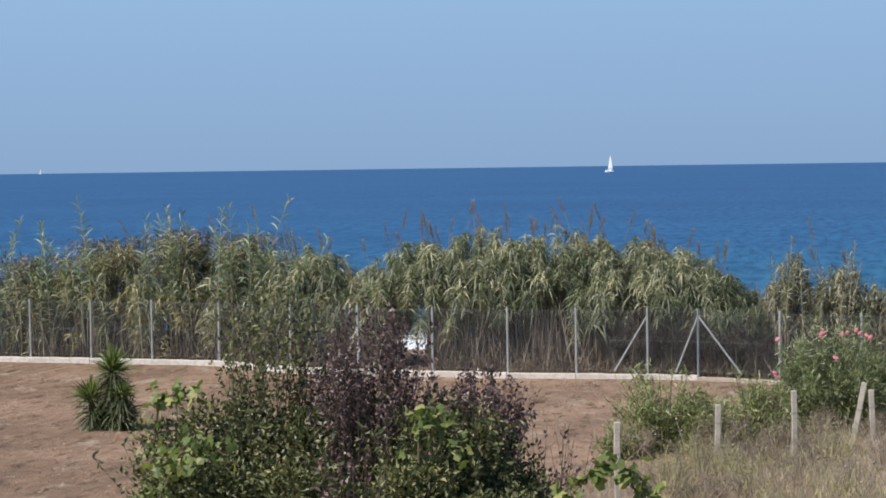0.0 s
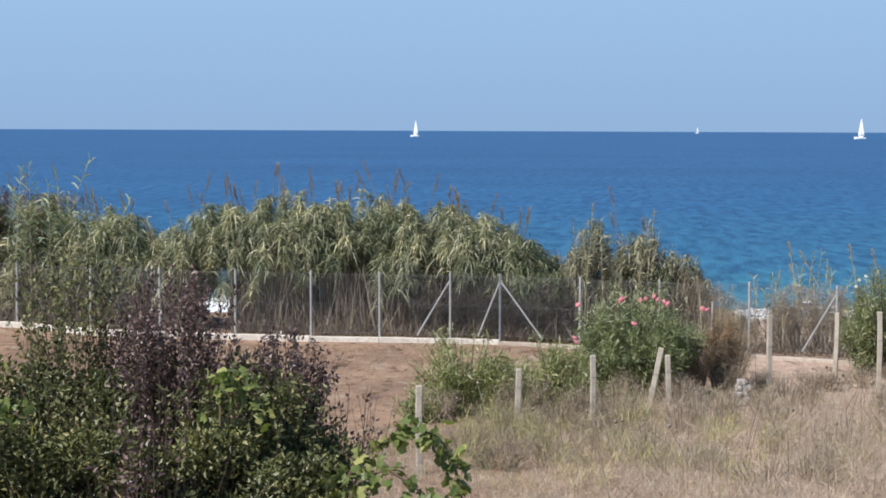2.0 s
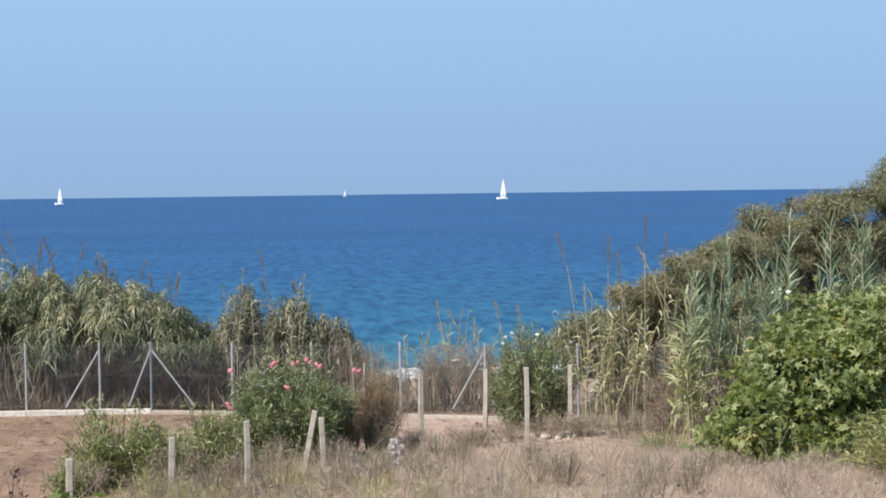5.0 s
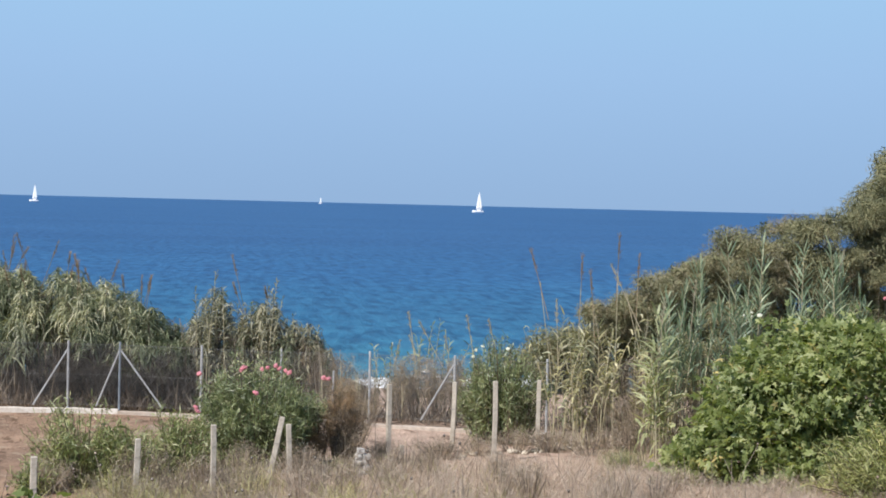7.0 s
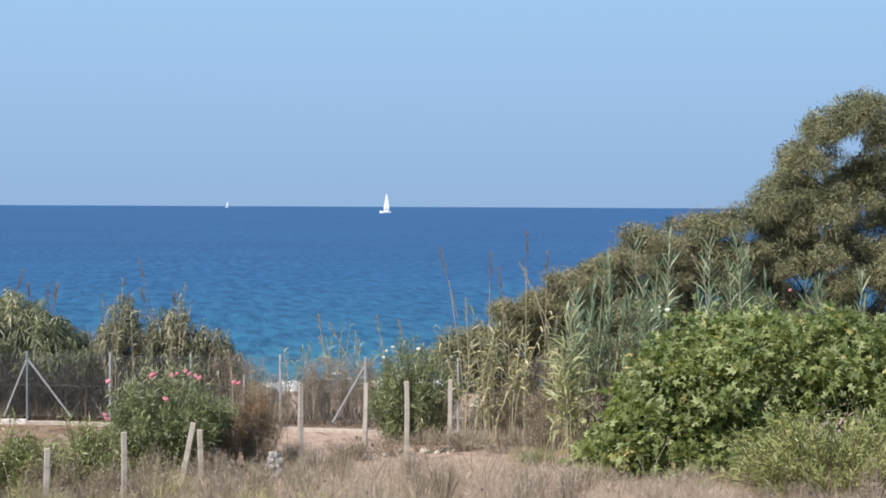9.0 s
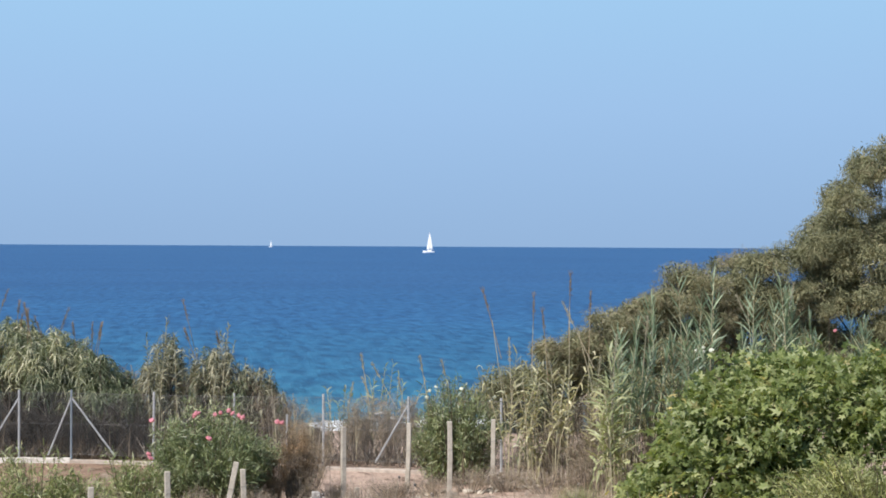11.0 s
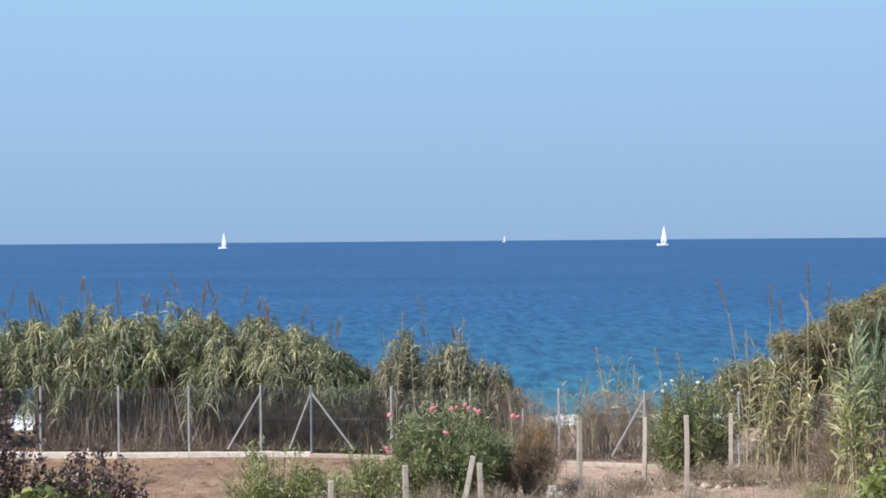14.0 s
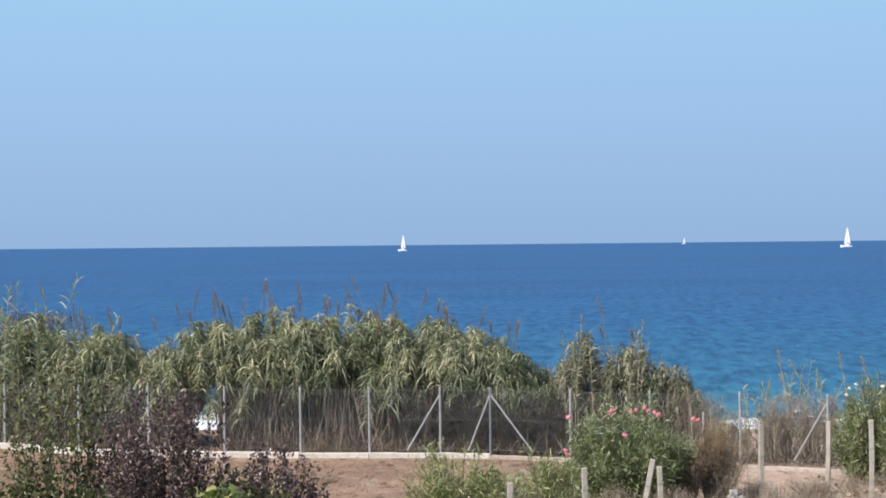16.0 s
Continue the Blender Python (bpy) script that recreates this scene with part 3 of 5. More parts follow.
def build_feather(x, y, h, n, label, mat=None, size=0.55, plumes=0, start=0.5, spread=0.16, sag=0.0, wide=1.0, per=26, steep=0, tilt=0.16):
    """Young reed shoots: leaves in two ranks that stand off like a feather's barbs."""
    clump = thing("reed_clump", (x, y, 0), label, "reeds", "giant reeds")
    canes, base, way, ln, dr = [], [], [], [], []
    tips = []
    for k in range(n):
        lean = Vector((random.gauss(0, tilt), random.gauss(0, 0.10), 0))
        foot = Vector((random.gauss(0, spread), random.gauss(0, spread), -0.1))
        top = h * (1 if k == 0 else random.uniform(0.62, 0.98)) - 0.25
        bend = lambda s: foot + lean * s ** 2 + Vector((0, 0, top * s))
        canes.append(tube([bend(0), bend(0.4), bend(0.75), bend(1)], [0.013, 0.012, 0.009, 0.004], 4))
        tips.append(bend(1))
        face = random.gauss(0, 0.7)
        m = per
        for i in range(m):
            s = start + (1 - start) * i / (m - 1)
            ang = face + (i % 2) * math.pi + random.gauss(0, 0.35 + 0.6 * sag)
            el = radians(steep + random.uniform(38 - 20 * sag, 58 + 14 * sag) + 22 * max(0, s - 0.85) / 0.15)
            base.append(tuple(bend(s)))
            way.append((math.cos(ang) * math.cos(el), math.sin(ang) * math.cos(el), math.sin(el)))
            ln.append(size * random.uniform(0.8, 1.15) * (0.75 + 0.25 * math.sin(math.pi * min(1, (1.05 - s) * 2))))
            dr.append(sag * random.uniform(0.5, 1.2) + random.uniform(0.05, 0.45) + (0.9 if s < start + 0.15 * random.random() else 0))
    q = len(base)
    part("cane_thicket", joined(*canes), CANE_PALE, clump, "pale green-brown canes")["kind"] = "stuff"
    part("foliage", blades(np.array(base), unit(np.array(way)), np.array(ln), wide * np.random.uniform(0.040, 0.062, q), np.array(dr), 3, 2.0), mat or REED_BLUE, clump)["kind"] = "stuff"
    for _ in range(plumes):
        p = random.choice(tips)
        part("plume", random.choice(PALE_PLUMES), None, clump, "pale feathery seed plume", pose(p.x + random.gauss(0, 0.2), p.y, p.z - 0.5, random.gauss(0, 6), random.gauss(-12, 12), 0))


def tops_foliage(heads, per, length, width, droop):
    """Weeping mops of leaves: each head sends long leaves up and out, and they bow over and hang."""
    heads = np.repeat(np.array(heads), per, 0)
    n = len(heads)
    az, el = np.random.uniform(0, 2 * math.pi, n), np.random.uniform(-0.15, 1.40, n)
    way = np.stack([np.cos(az) * np.cos(el), np.sin(az) * np.cos(el), np.sin(el)], 1)
    fall = np.random.uniform(0, 1, n) ** 1.3 * 0.62
    base = heads - UP * fall[:, None] + way * 0.02
    reach = length * np.random.uniform(0.65, 1.25, n) * (0.72 + 0.5 * fall)
    return blades(base, way, reach, width * np.random.uniform(0.65, 1.3, n), droop * np.random.uniform(0.75, 1.4, n), 3, 2.0)


def in_path(x, y):
    """A narrow trodden gap that leads through the reeds to the water."""
    return abs(x + 0.2122 * y) < 0.42


def build_dome(x, y, rx, ry, h, low, heads, plumes, mat=None, per=54, label="", length=0.50, droop=0.95, cane_mat=None, extra_canes=140, lowest=0.85, dead=18, dead_top=0.55):
    z0 = min(0.0, ground_height(x, y))
    clump = thing("reed_clump", (x, y, z0), label or "dense giant reeds with bowing grey-green leaf tops behind the fence", "reeds", "giant reeds")
    h, low = h - z0, low - z0
    tops, canes = [], []
    for _ in range(heads):
        t, q = random.uniform(0, 2 * math.pi), random.random() ** 0.55
        z = low + (h - low) * max(0.0, 1 - q ** 3) ** 0.7 * random.uniform(0.80, 1.0) - random.random() ** 3 * lowest
        tx, ty = rx * q * math.cos(t), ry * q * math.sin(t)
        tuft = noise.noise(Vector(((x + tx) * 1.15, (y + ty) * 1.15, 0)))
        tops.append((tx, ty, z - 0.10 + 0.85 * min(max(tuft, -0.55), 0.25) * (1 if low > 1.2 else 0.6)))
    for tx, ty, tz in tops:
        bx, by = tx * 0.72 + random.gauss(0, 0.12), ty * 0.72 + random.gauss(0, 0.12)
        if in_path(x + bx, y + by):
            continue
        canes.append(tube([(bx, by, -0.1), (bx * 0.7 + tx * 0.3, by * 0.7 + ty * 0.3, tz * 0.5), (tx, ty, tz + 0.05)], [0.014, 0.012, 0.006], 4))
    for _ in range(extra_canes):
        bx, by = random.uniform(-rx, rx), random.uniform(-ry, ry) * 0.9
        if in_path(x + bx, y + by):
            continue
        canes.append(tube([(bx, by, -0.1), (bx + random.gauss(0, 0.25), by + random.gauss(0, 0.2), low * random.uniform(0.7, 1.15))], [0.012, 0.007], 4))
    # the default cane colour is darkened to give the shade below the leaf tops
    part("cane_thicket", joined(*canes), cane_mat or CANE_SHADED, clump, "bare brown canes")["kind"] = "stuff"
    pale = []
    for _ in range(int(rx * 15)):
        bx, by = random.uniform(-rx, rx), -ry * random.uniform(0.55, 0.95)
        if in_path(x + bx, y + by):
            continue
        lean = Vector((random.gauss(0, 0.42), random.gauss(0, 0.15), low * random.uniform(0.45, 1.05)))
        foot = Vector((bx, by, -0.1))
        pale.append(tube([foot, foot + lean * 0.5 + Vector((random.gauss(0, 0.05), 0, 0)), foot + lean], [0.013, 0.011, 0.006], 4))
    part("cane_fringe", joined(*pale), CANE_GREY, clump, "weathered pale canes leaning at the edge")["kind"] = "stuff"
    deep = [p for p in tops if noise.noise(Vector(((x + p[0]) * 1.6, (y + p[1]) * 1.6, p[2] * 1.6))) + random.gauss(0, 0.12) < (-0.22 if label else -0.04)]
    light = [p for p in tops if p not in deep]
    part("foliage", tops_foliage(light, per, length, 0.034, droop), mat or REED_LEAF, clump)["kind"] = "stuff"
    if deep:
        part("foliage", tops_foliage(deep, per, length, 0.034, droop), REED_DEEP, clump, "darker green leaves")["kind"] = "stuff"
    # withered leaves fill the inside; their dark brown includes its shade
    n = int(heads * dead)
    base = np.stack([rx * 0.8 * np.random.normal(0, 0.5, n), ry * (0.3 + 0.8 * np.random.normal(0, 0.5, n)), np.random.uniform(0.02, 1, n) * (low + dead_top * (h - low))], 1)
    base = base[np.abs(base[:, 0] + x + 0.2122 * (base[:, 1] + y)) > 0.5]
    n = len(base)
    part("dead_foliage", blades(base, rand_way(n, 0.1), np.random.uniform(0.2, 0.6, n), np.random.uniform(0.018, 0.04, n), np.random.uniform(0.4, 1.3, n), 3), REED_DRY, clump, "withered brown leaves, darkened for the shade under the leaf tops")["kind"] = "stuff"
    ranked = sorted(tops, key=lambda p: -p[2])[: max(12, heads // 3)]
    for _ in range(plumes):
        p = random.choice(ranked)
        part("plume", random.choice(PLUMES), None, clump, "brown feathery seed plume", pose(p[0] + random.gauss(0, 0.2), p[1], p[2] + random.uniform(-0.05, 0.55), random.gauss(0, 8), random.gauss(-4, 13), 0))


for x, y, rx, h, n, pl in ((-28.4, 59.2, 1.8, 3.5, 80, 1), (-25.6, 59.0, 1.8, 3.2, 85, 0), (-22.9, 58.9, 1.8, 3.8, 90, 1), (-20.4, 58.8, 1.8, 4.1, 95, 2), (-18.0, 58.5, 1.7, 3.9, 90, 3)):
    build_dome(x, y, rx, 1.6, h, 1.6, int(n * 1.45), pl, REED_GREY if x < -24 else REED_YELLOW if x < -19 else REED_LEAF, 36, "loose giant reeds with ragged leafy tops above the fence", 0.5, 0.6, lowest=1.8, dead=34, dead_top=1.0)
for k in range(34):
    x = -28.6 + 12.2 * (k + random.random()) / 34
    build_feather(x, 58.0 + random.uniform(-0.5, 1.0), random.uniform(3.0, 4.1) + 0.35 * math.sin(x * 1.3) + 0.035 * (x + 22), 4, "ragged giant reed canes with drooping brown and green leaves", random.choice((REED_LEAF, REED_YELLOW, REED_BLUE, REED_LEAF)), 0.55, 0, 0.30, 0.25, random.choice((0.5, 0.9, 1.2)), tilt=0.4)
for x, y, h, n in ((-24.7, 58.0, 4.3, 3), (-23.3, 57.8, 5.0, 3), (-22.9, 57.8, 4.6, 2), (-21.2, 57.8, 4.5, 3), (-20.3, 57.7, 4.8, 3), (-19.9, 57.9, 4.4, 2), (-18.3, 57.2, 4.9, 4), (-17.4, 57.3, 5.0, 4), (-17.0, 57.5, 4.5, 2), (-26.8, 58.2, 4.4, 3), (-15.9, 56.6, 3.7, 2)):
    build_feather(x, y, h + 0.4, n + 2, "slender giant reed shoots with feathery blue-green tops", size=0.6, start=0.45, wide=1.15, sag=0.25, tilt=0.5)
for x, y, rx, h, low, n, pl in ((-15.6, 57.3, 2.0, 3.55, 1.9, 120, 6), (-13.8, 57.2, 1.5, 2.9, 1.7, 80, 2), (-12.0, 56.9, 2.0, 3.75, 1.9, 130, 9), (-10.0, 56.8, 2.3, 4.1, 2.0, 150, 11),
                                (-7.8, 56.7, 2.3, 4.15, 2.0, 160, 12), (-5.6, 56.5, 2.2, 3.95, 2.0, 150, 8), (-3.8, 56.1, 1.9, 3.55, 1.75, 140, 6), (-2.7, 55.9, 1.2, 2.9, 1.7, 100, 3), (-1.9, 55.6, 0.75, 2.3, 1.5, 50, 0)):
    # the right-hand end takes the dark leaf, deepening the shaded hollow by colour
    build_dome(x, y + 0.4, rx, 1.8, h, low, int(n * 1.25), pl, REED_DEEP if x > -3 else None)
for x, y, rx, h, n, pl in ((-0.6, 55.5, 0.9, 3.55, 74, 1), (0.5, 55.4, 0.9, 3.05, 66, 1), (1.2, 55.2, 0.7, 3.3, 60, 1), (2.0, 55.0, 0.75, 2.75, 60, 0), (2.6, 54.9, 0.4, 2.2, 20, 0)):
    build_dome(x, y, rx, 0.8, h, 1.3, n, pl, REED_GREY, 32, "loose grey-green giant reeds with ragged tops behind the fence", 0.42, 1.0, extra_canes=90, lowest=1.3)
for x, y, h, n in ((-0.95, 54.9, 3.7, 3), (-0.7, 54.8, 4.2, 4), (-0.4, 55.0, 3.8, 3), (0.05, 54.9, 3.2, 2), (0.4, 55.0, 3.3, 3), (1.05, 54.6, 4.0, 5), (1.25, 54.8, 3.7, 3), (1.7, 54.8, 3.0, 3), (2.1, 54.7, 2.7, 2)):
    build_feather(x, y, h, n, "slender giant reed shoots with feathery grey-green tops", REED_GREY, 0.42, 0, 0.4, 0.16, 0.4, 0.8, 34)
for x, h, n in ((4.35, 2.3, 2), (4.75, 2.9, 3), (5.0, 2.6, 3), (5.45, 3.0, 3), (5.9, 2.6, 2), (6.4, 2.5, 2)):
    build_feather(x, 53.6, h, n, "low young reeds with pale plumes behind the fence", None if h > 2.5 else REED_LEAF, 0.42, 1 if h > 2.55 else 0, 0.35, 0.3, 0.4, 0.8, 18)
for x in (2.9, 3.3, 3.6, 4.1, 4.6, 5.2, 5.7, 6.2, 6.6, 7.2, 7.6):
    build_feather(x, 53.2 - 0.3 * max(0, x - 5), 1.75 + 0.35 * math.sin(x * 5), 5, "thin withered reed stalks behind the wire fence", FUZZ if int(x * 10) % 3 else REED_LEAF, 0.24, 0, 0.3, 0.28, 0.5, 0.5, 16)
YOUNG = "blue-green giant reeds with stiff upright leaves beside the fig"
WITHERED = "half-withered yellowish giant reeds with drooping leaves by concrete posts"
for x, y, rx, h, n in ((9.0, 46.9, 0.5, 2.9, 18), (10.2, 46.8, 0.9, 2.9, 12)):
    build_dome(x, y, rx, 0.5, h, 1.7, n, 0, REED_LEAF, 26, WITHERED, 0.42, 0.8, CANE_PALE, 16, 1.2)
for x, y, h, n in ((8.45, 46.9, 3.3, 3), (8.3, 47.2, 3.0, 2), (8.5, 46.4, 3.2, 2), (8.6, 45.9, 3.6, 3), (8.8, 46.1, 3.4, 3), (9.05, 45.7, 3.7, 3), (9.5, 46.0, 2.9, 2), (10.0, 45.9, 2.7, 3), (10.5, 45.9, 3.1, 2)):
    build_feather(x, y, h, n, WITHERED, REED_YELLOW if n > 2 else REED_LEAF, 0.52, 0, random.uniform(0.25, 0.48), 0.16, 0.8, 1.1, 18, tilt=0.5)
for x, y, h, n in ((10.15, 43.6, 3.9, 4), (10.35, 43.9, 3.3, 4), (9.95, 43.8, 3.0, 3)):
    build_feather(x, y, h, n, "pale yellow-green giant reed shoots with broad arching leaves", REED_FRESH, 0.85, 1 if h > 3.5 else 0, 0.3, 0.10, 0.3, 1.25, 20)
for x, y, rx, h, n in ((11.4, 46.4, 0.8, 3.1, 36), (12.6, 46.8, 0.9, 3.2, 36), (14.2, 47.2, 0.9, 2.9, 30), (15.8, 47.4, 0.9, 2.9, 30)):
    build_dome(x, y, rx, 0.7, h, 1.9, n, 0, REED_YELLOW if x < 13 else REED_LEAF, 30, WITHERED if x < 13 else YOUNG, 0.42, 0.6, CANE_PALE, 40, 1.4)
for x, y, h, n, pl in ((10.6, 45.0, 4.5, 3, 1), (11.0, 45.0, 3.9, 2, 0), (11.4, 45.2, 5.0, 3, 0), (12.0, 45.4, 4.0, 2, 0), (12.5, 45.2, 5.5, 4, 0), (12.85, 45.4, 5.65, 4, 0), (14.1, 45.6, 5.5, 4, 1),
                       (14.95, 45.6, 5.5, 4, 1), (15.3, 45.8, 5.1, 3, 0), (16.0, 46.0, 4.6, 3, 0), (17.0, 46.2, 4.5, 3, 0), (18.6, 47.0, 4.5, 3, 0)):
    build_feather(x, y, h, n + 2, YOUNG, plumes=pl, size=0.68, start=0.52, spread=0.13, steep=9, per=30, wide=0.9)
for x, y, h, n in ((8.5, 46.6, 3.7, 2), (9.2, 45.9, 3.5, 2), (10.1, 45.6, 3.3, 3)):
    build_feather(x, y, h, n, WITHERED, REED_YELLOW, 0.45, 1, 0.4)


def build_plume_stalk(x, y, h, lean, pale=False):
    """A single flowering cane that overtops the other reeds."""
    stalk = thing("reed_stalk", (x, y, 0), "tall bare giant reed cane with a feathery seed plume", "reeds", "flowering reed canes")
    tip = Vector((lean * h * 0.12, 0, h - 0.6))
    part("cane", tube([(0, 0, -0.1), tip * 0.5 - Vector((lean * 0.05, 0, 0)), tip], [0.013, 0.011, 0.008], 5), CANE_PALE, stalk)
    part("plume", random.choice(PALE_PLUMES if pale else PLUMES), None, stalk, "pale feathery seed plume" if pale else "brown feathery seed plume", pose(tip.x, tip.y, tip.z - 0.1, random.gauss(0, 4), lean * 16, 0))


for x, y, h, lean in ((8.25, 46.9, 4.75, -0.9), (8.75, 47.0, 4.6, 0.1), (9.75, 47.0, 5.15, 0.0), (10.2, 46.9, 4.8, 0.1), (9.3, 47.1, 4.2, -0.3)):
    build_plume_stalk(x, y, h, lean)
for x, y, h, lean in ((7.05, 53.2, 2.9, -0.7), (7.75, 53.0, 2.8, -0.9), (5.4, 54.0, 2.9, -0.6), (10.35, 44.6, 4.6, -1.6)):
    build_plume_stalk(x, y, h, lean, True)

# ---- trees and shrubs ----


def build_tamarisk(x, y, lumps, sprays, label, brown=0.3, main=None):
    base = Vector((x, y, ground_height(x, y)))
    tree = thing("tamarisk_tree", tuple(base), label, "tree", "tamarisk trees")
    loc = [(a - x, b - y, c - base.z, r1, r2, r3) for a, b, c, r1, r2, r3 in lumps]
    tops = [(l[0], l[1], l[2]) for l in loc[:: max(1, len(loc) // 14)]]
    part("trunk", joined(tube([(0, 0, -0.3), (0.1, 0, 0.6), (0.05, 0.1, 1.4)], [0.3, 0.24, 0.2], 8), limbs((0.05, 0.1, 1.0), tops, 0.06, 0.35)), BARK, tree)
    puffs = []
    for l in loc:
        for _ in range(7):
            d = Vector((random.gauss(0, 1), random.gauss(-0.3, 1), random.gauss(0.35, 1))).normalized()
            r = random.uniform(0.14, 0.36)
            puffs.append((l[0] + d.x * l[3] * 0.85, l[1] + d.y * l[4] * 0.85, l[2] + d.z * l[5] * 0.85, r, r, r * 0.75))
    for k, (mat, share) in enumerate(((main or TAMARISK, 1 - brown), (TAMARISK_BROWN, brown))):
        n = int(sprays * share * 0.6)
        few = [q for q in puffs if (noise.noise(Vector(q[:3]) * 0.9) < 0.28 - 0.9 * brown) == (k == 0)] or puffs
        p, out = in_lumps(few, n, 0.55)
        way = unit(out + np.random.normal(0, 0.45, (n, 3)) + UP * 0.3)
        ob = part("foliage", blades(p, way, np.random.uniform(0.07, 0.16, n), np.random.uniform(0.022, 0.044, n), np.random.uniform(0.1, 0.6, n), 1), mat, tree)
        ob["kind"] = "stuff"
    # sprays inside the lumps use the dark colour to paint shade between the puffs
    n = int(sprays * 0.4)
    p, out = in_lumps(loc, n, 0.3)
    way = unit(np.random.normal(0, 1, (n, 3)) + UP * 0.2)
    ob = part("inner_foliage", blades(p, way, np.random.uniform(0.15, 0.30, n), np.random.uniform(0.06, 0.11, n), np.random.uniform(0.1, 0.6, n), 1), TAMARISK_DARK, tree, "inner foliage coloured for the shade inside the crown")
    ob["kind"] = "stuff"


def clump_row(pts, per, size, depth):
    got = []
    for x, y, z in pts:
        for _ in range(per):
            s = size * random.choice((0.5, 0.75, 1.0, 1.4))
            got.append((x + random.gauss(0, 0.34), y + random.gauss(0, depth), z - abs(random.gauss(0, 0.7)) - s * 0.75, s, s, s * 0.7))
    return got


FEATHERY = "feathery olive-green and brown tamarisk on the shore"
low = clump_row([(10.2, 62, 1.7), (11.3, 62, 2.3), (12.2, 62, 3.0), (13.2, 62, 3.4), (14.0, 62, 3.9)], 13, 0.55, 0.7)
low += clump_row([(11.3, 62, 1.2), (12.5, 62, 1.6), (13.8, 62, 2.2), (14.8, 62, 2.6), (12.0, 62, 0.9), (14.6, 62, 1.6)], 10, 0.6, 0.6)
build_tamarisk(13.0, 62.0, low, 100000, FEATHERY, 0.4)
mid = clump_row([(15.2, 64, 4.0), (15.8, 64, 4.4), (16.4, 64, 5.1), (17.4, 64, 5.7), (18.2, 64, 5.5)], 8, 0.62, 0.8)
mid += clump_row([(15.2, 64, 3.2), (16.5, 64, 3.6), (17.8, 64, 3.4), (16.4, 64, 2.4), (15.6, 64, 4.2), (17.0, 64, 4.6), (18.2, 64, 4.4), (17.6, 64, 2.2), (15.0, 64, 1.8)], 10, 0.65, 0.7)
build_tamarisk(16.3, 64.0, mid, 115000, FEATHERY, 0.35)
mid = clump_row([(19.3, 65, 5.8), (20.2, 65, 6.1), (21.0, 65, 6.2)], 7, 0.6, 0.7) + clump_row([(19.2, 65, 4.3), (20.6, 65, 4.2), (20.0, 65, 3.0), (19.8, 65, 5.0), (21.2, 65, 4.9), (21.2, 65, 3.2), (19.0, 65, 2.2)], 10, 0.65, 0.7)
build_tamarisk(20.0, 65.0, mid, 88000, FEATHERY, 0.2, TAMARISK_DARK)
tall = clump_row([(22.8, 66, 6.5), (23.1, 66, 7.2), (23.5, 66, 7.7), (23.9, 66, 8.3), (24.5, 66, 9.1), (25.0, 66, 9.9), (26.0, 66, 10.5), (27.2, 66, 10.8), (28.4, 66, 10.2), (29.5, 66, 9.0)], 7, 0.70, 1.0)
tall += clump_row([(22.2, 66, 5.4), (22.3, 66, 4.2), (23.4, 66, 6.6), (24.4, 66, 7.4), (25.6, 66, 8.0), (27, 66, 8.2), (28.4, 66, 7.2), (29.6, 66, 6.0), (22.8, 66, 4.0), (24.2, 66, 5.0), (25.8, 66, 5.4), (27.4, 66, 5.2)], 6, 0.76, 0.9)
tall += clump_row([(22.6, 65, 2.6), (24.0, 65, 3.0), (25.6, 65, 3.2), (27.4, 65, 3.0), (23.2, 64.6, 1.8), (24.8, 64.6, 1.9), (26.4, 64.6, 2.0), (25.0, 64.6, 4.2), (26.6, 64.6, 4.4), (28.0, 64.6, 2.4)], 6, 0.65, 0.8)
for _ in range(90):
    x = random.uniform(22.9, 29.6)
    s = random.uniform(0.35, 0.85)
    tall.append((x, 66 + random.gauss(0, 0.8), random.uniform(0.8, 6.6 + 1.5 * min(2.2, x - 23.0) - s), s, s, s * 0.8))
build_tamarisk(25.5, 66.0, tall, 350000, "large dense tamarisk tree with olive and brown feathery foliage", 0.10, TAMARISK_DARK)


def flower_mesh(name, mat, r):
    bm = bmesh.new()
    bmesh.ops.create_icosphere(bm, subdivisions=3, radius=r)
    for v in bm.verts:
        v.co *= 0.75 + 0.75 * abs(noise.noise(v.co * (3.2 / r)))
        v.co.z *= 0.8
    me = bpy.data.meshes.new(name)
    bm.to_mesh(me)
    bm.free()
    me.materials.append(mat)
    return me


PINK_FLOWER = flower_mesh("blossom", PINK, 0.074)
WHITE_FLOWER = flower_mesh("blossom", WHITE_PETAL, 0.055)


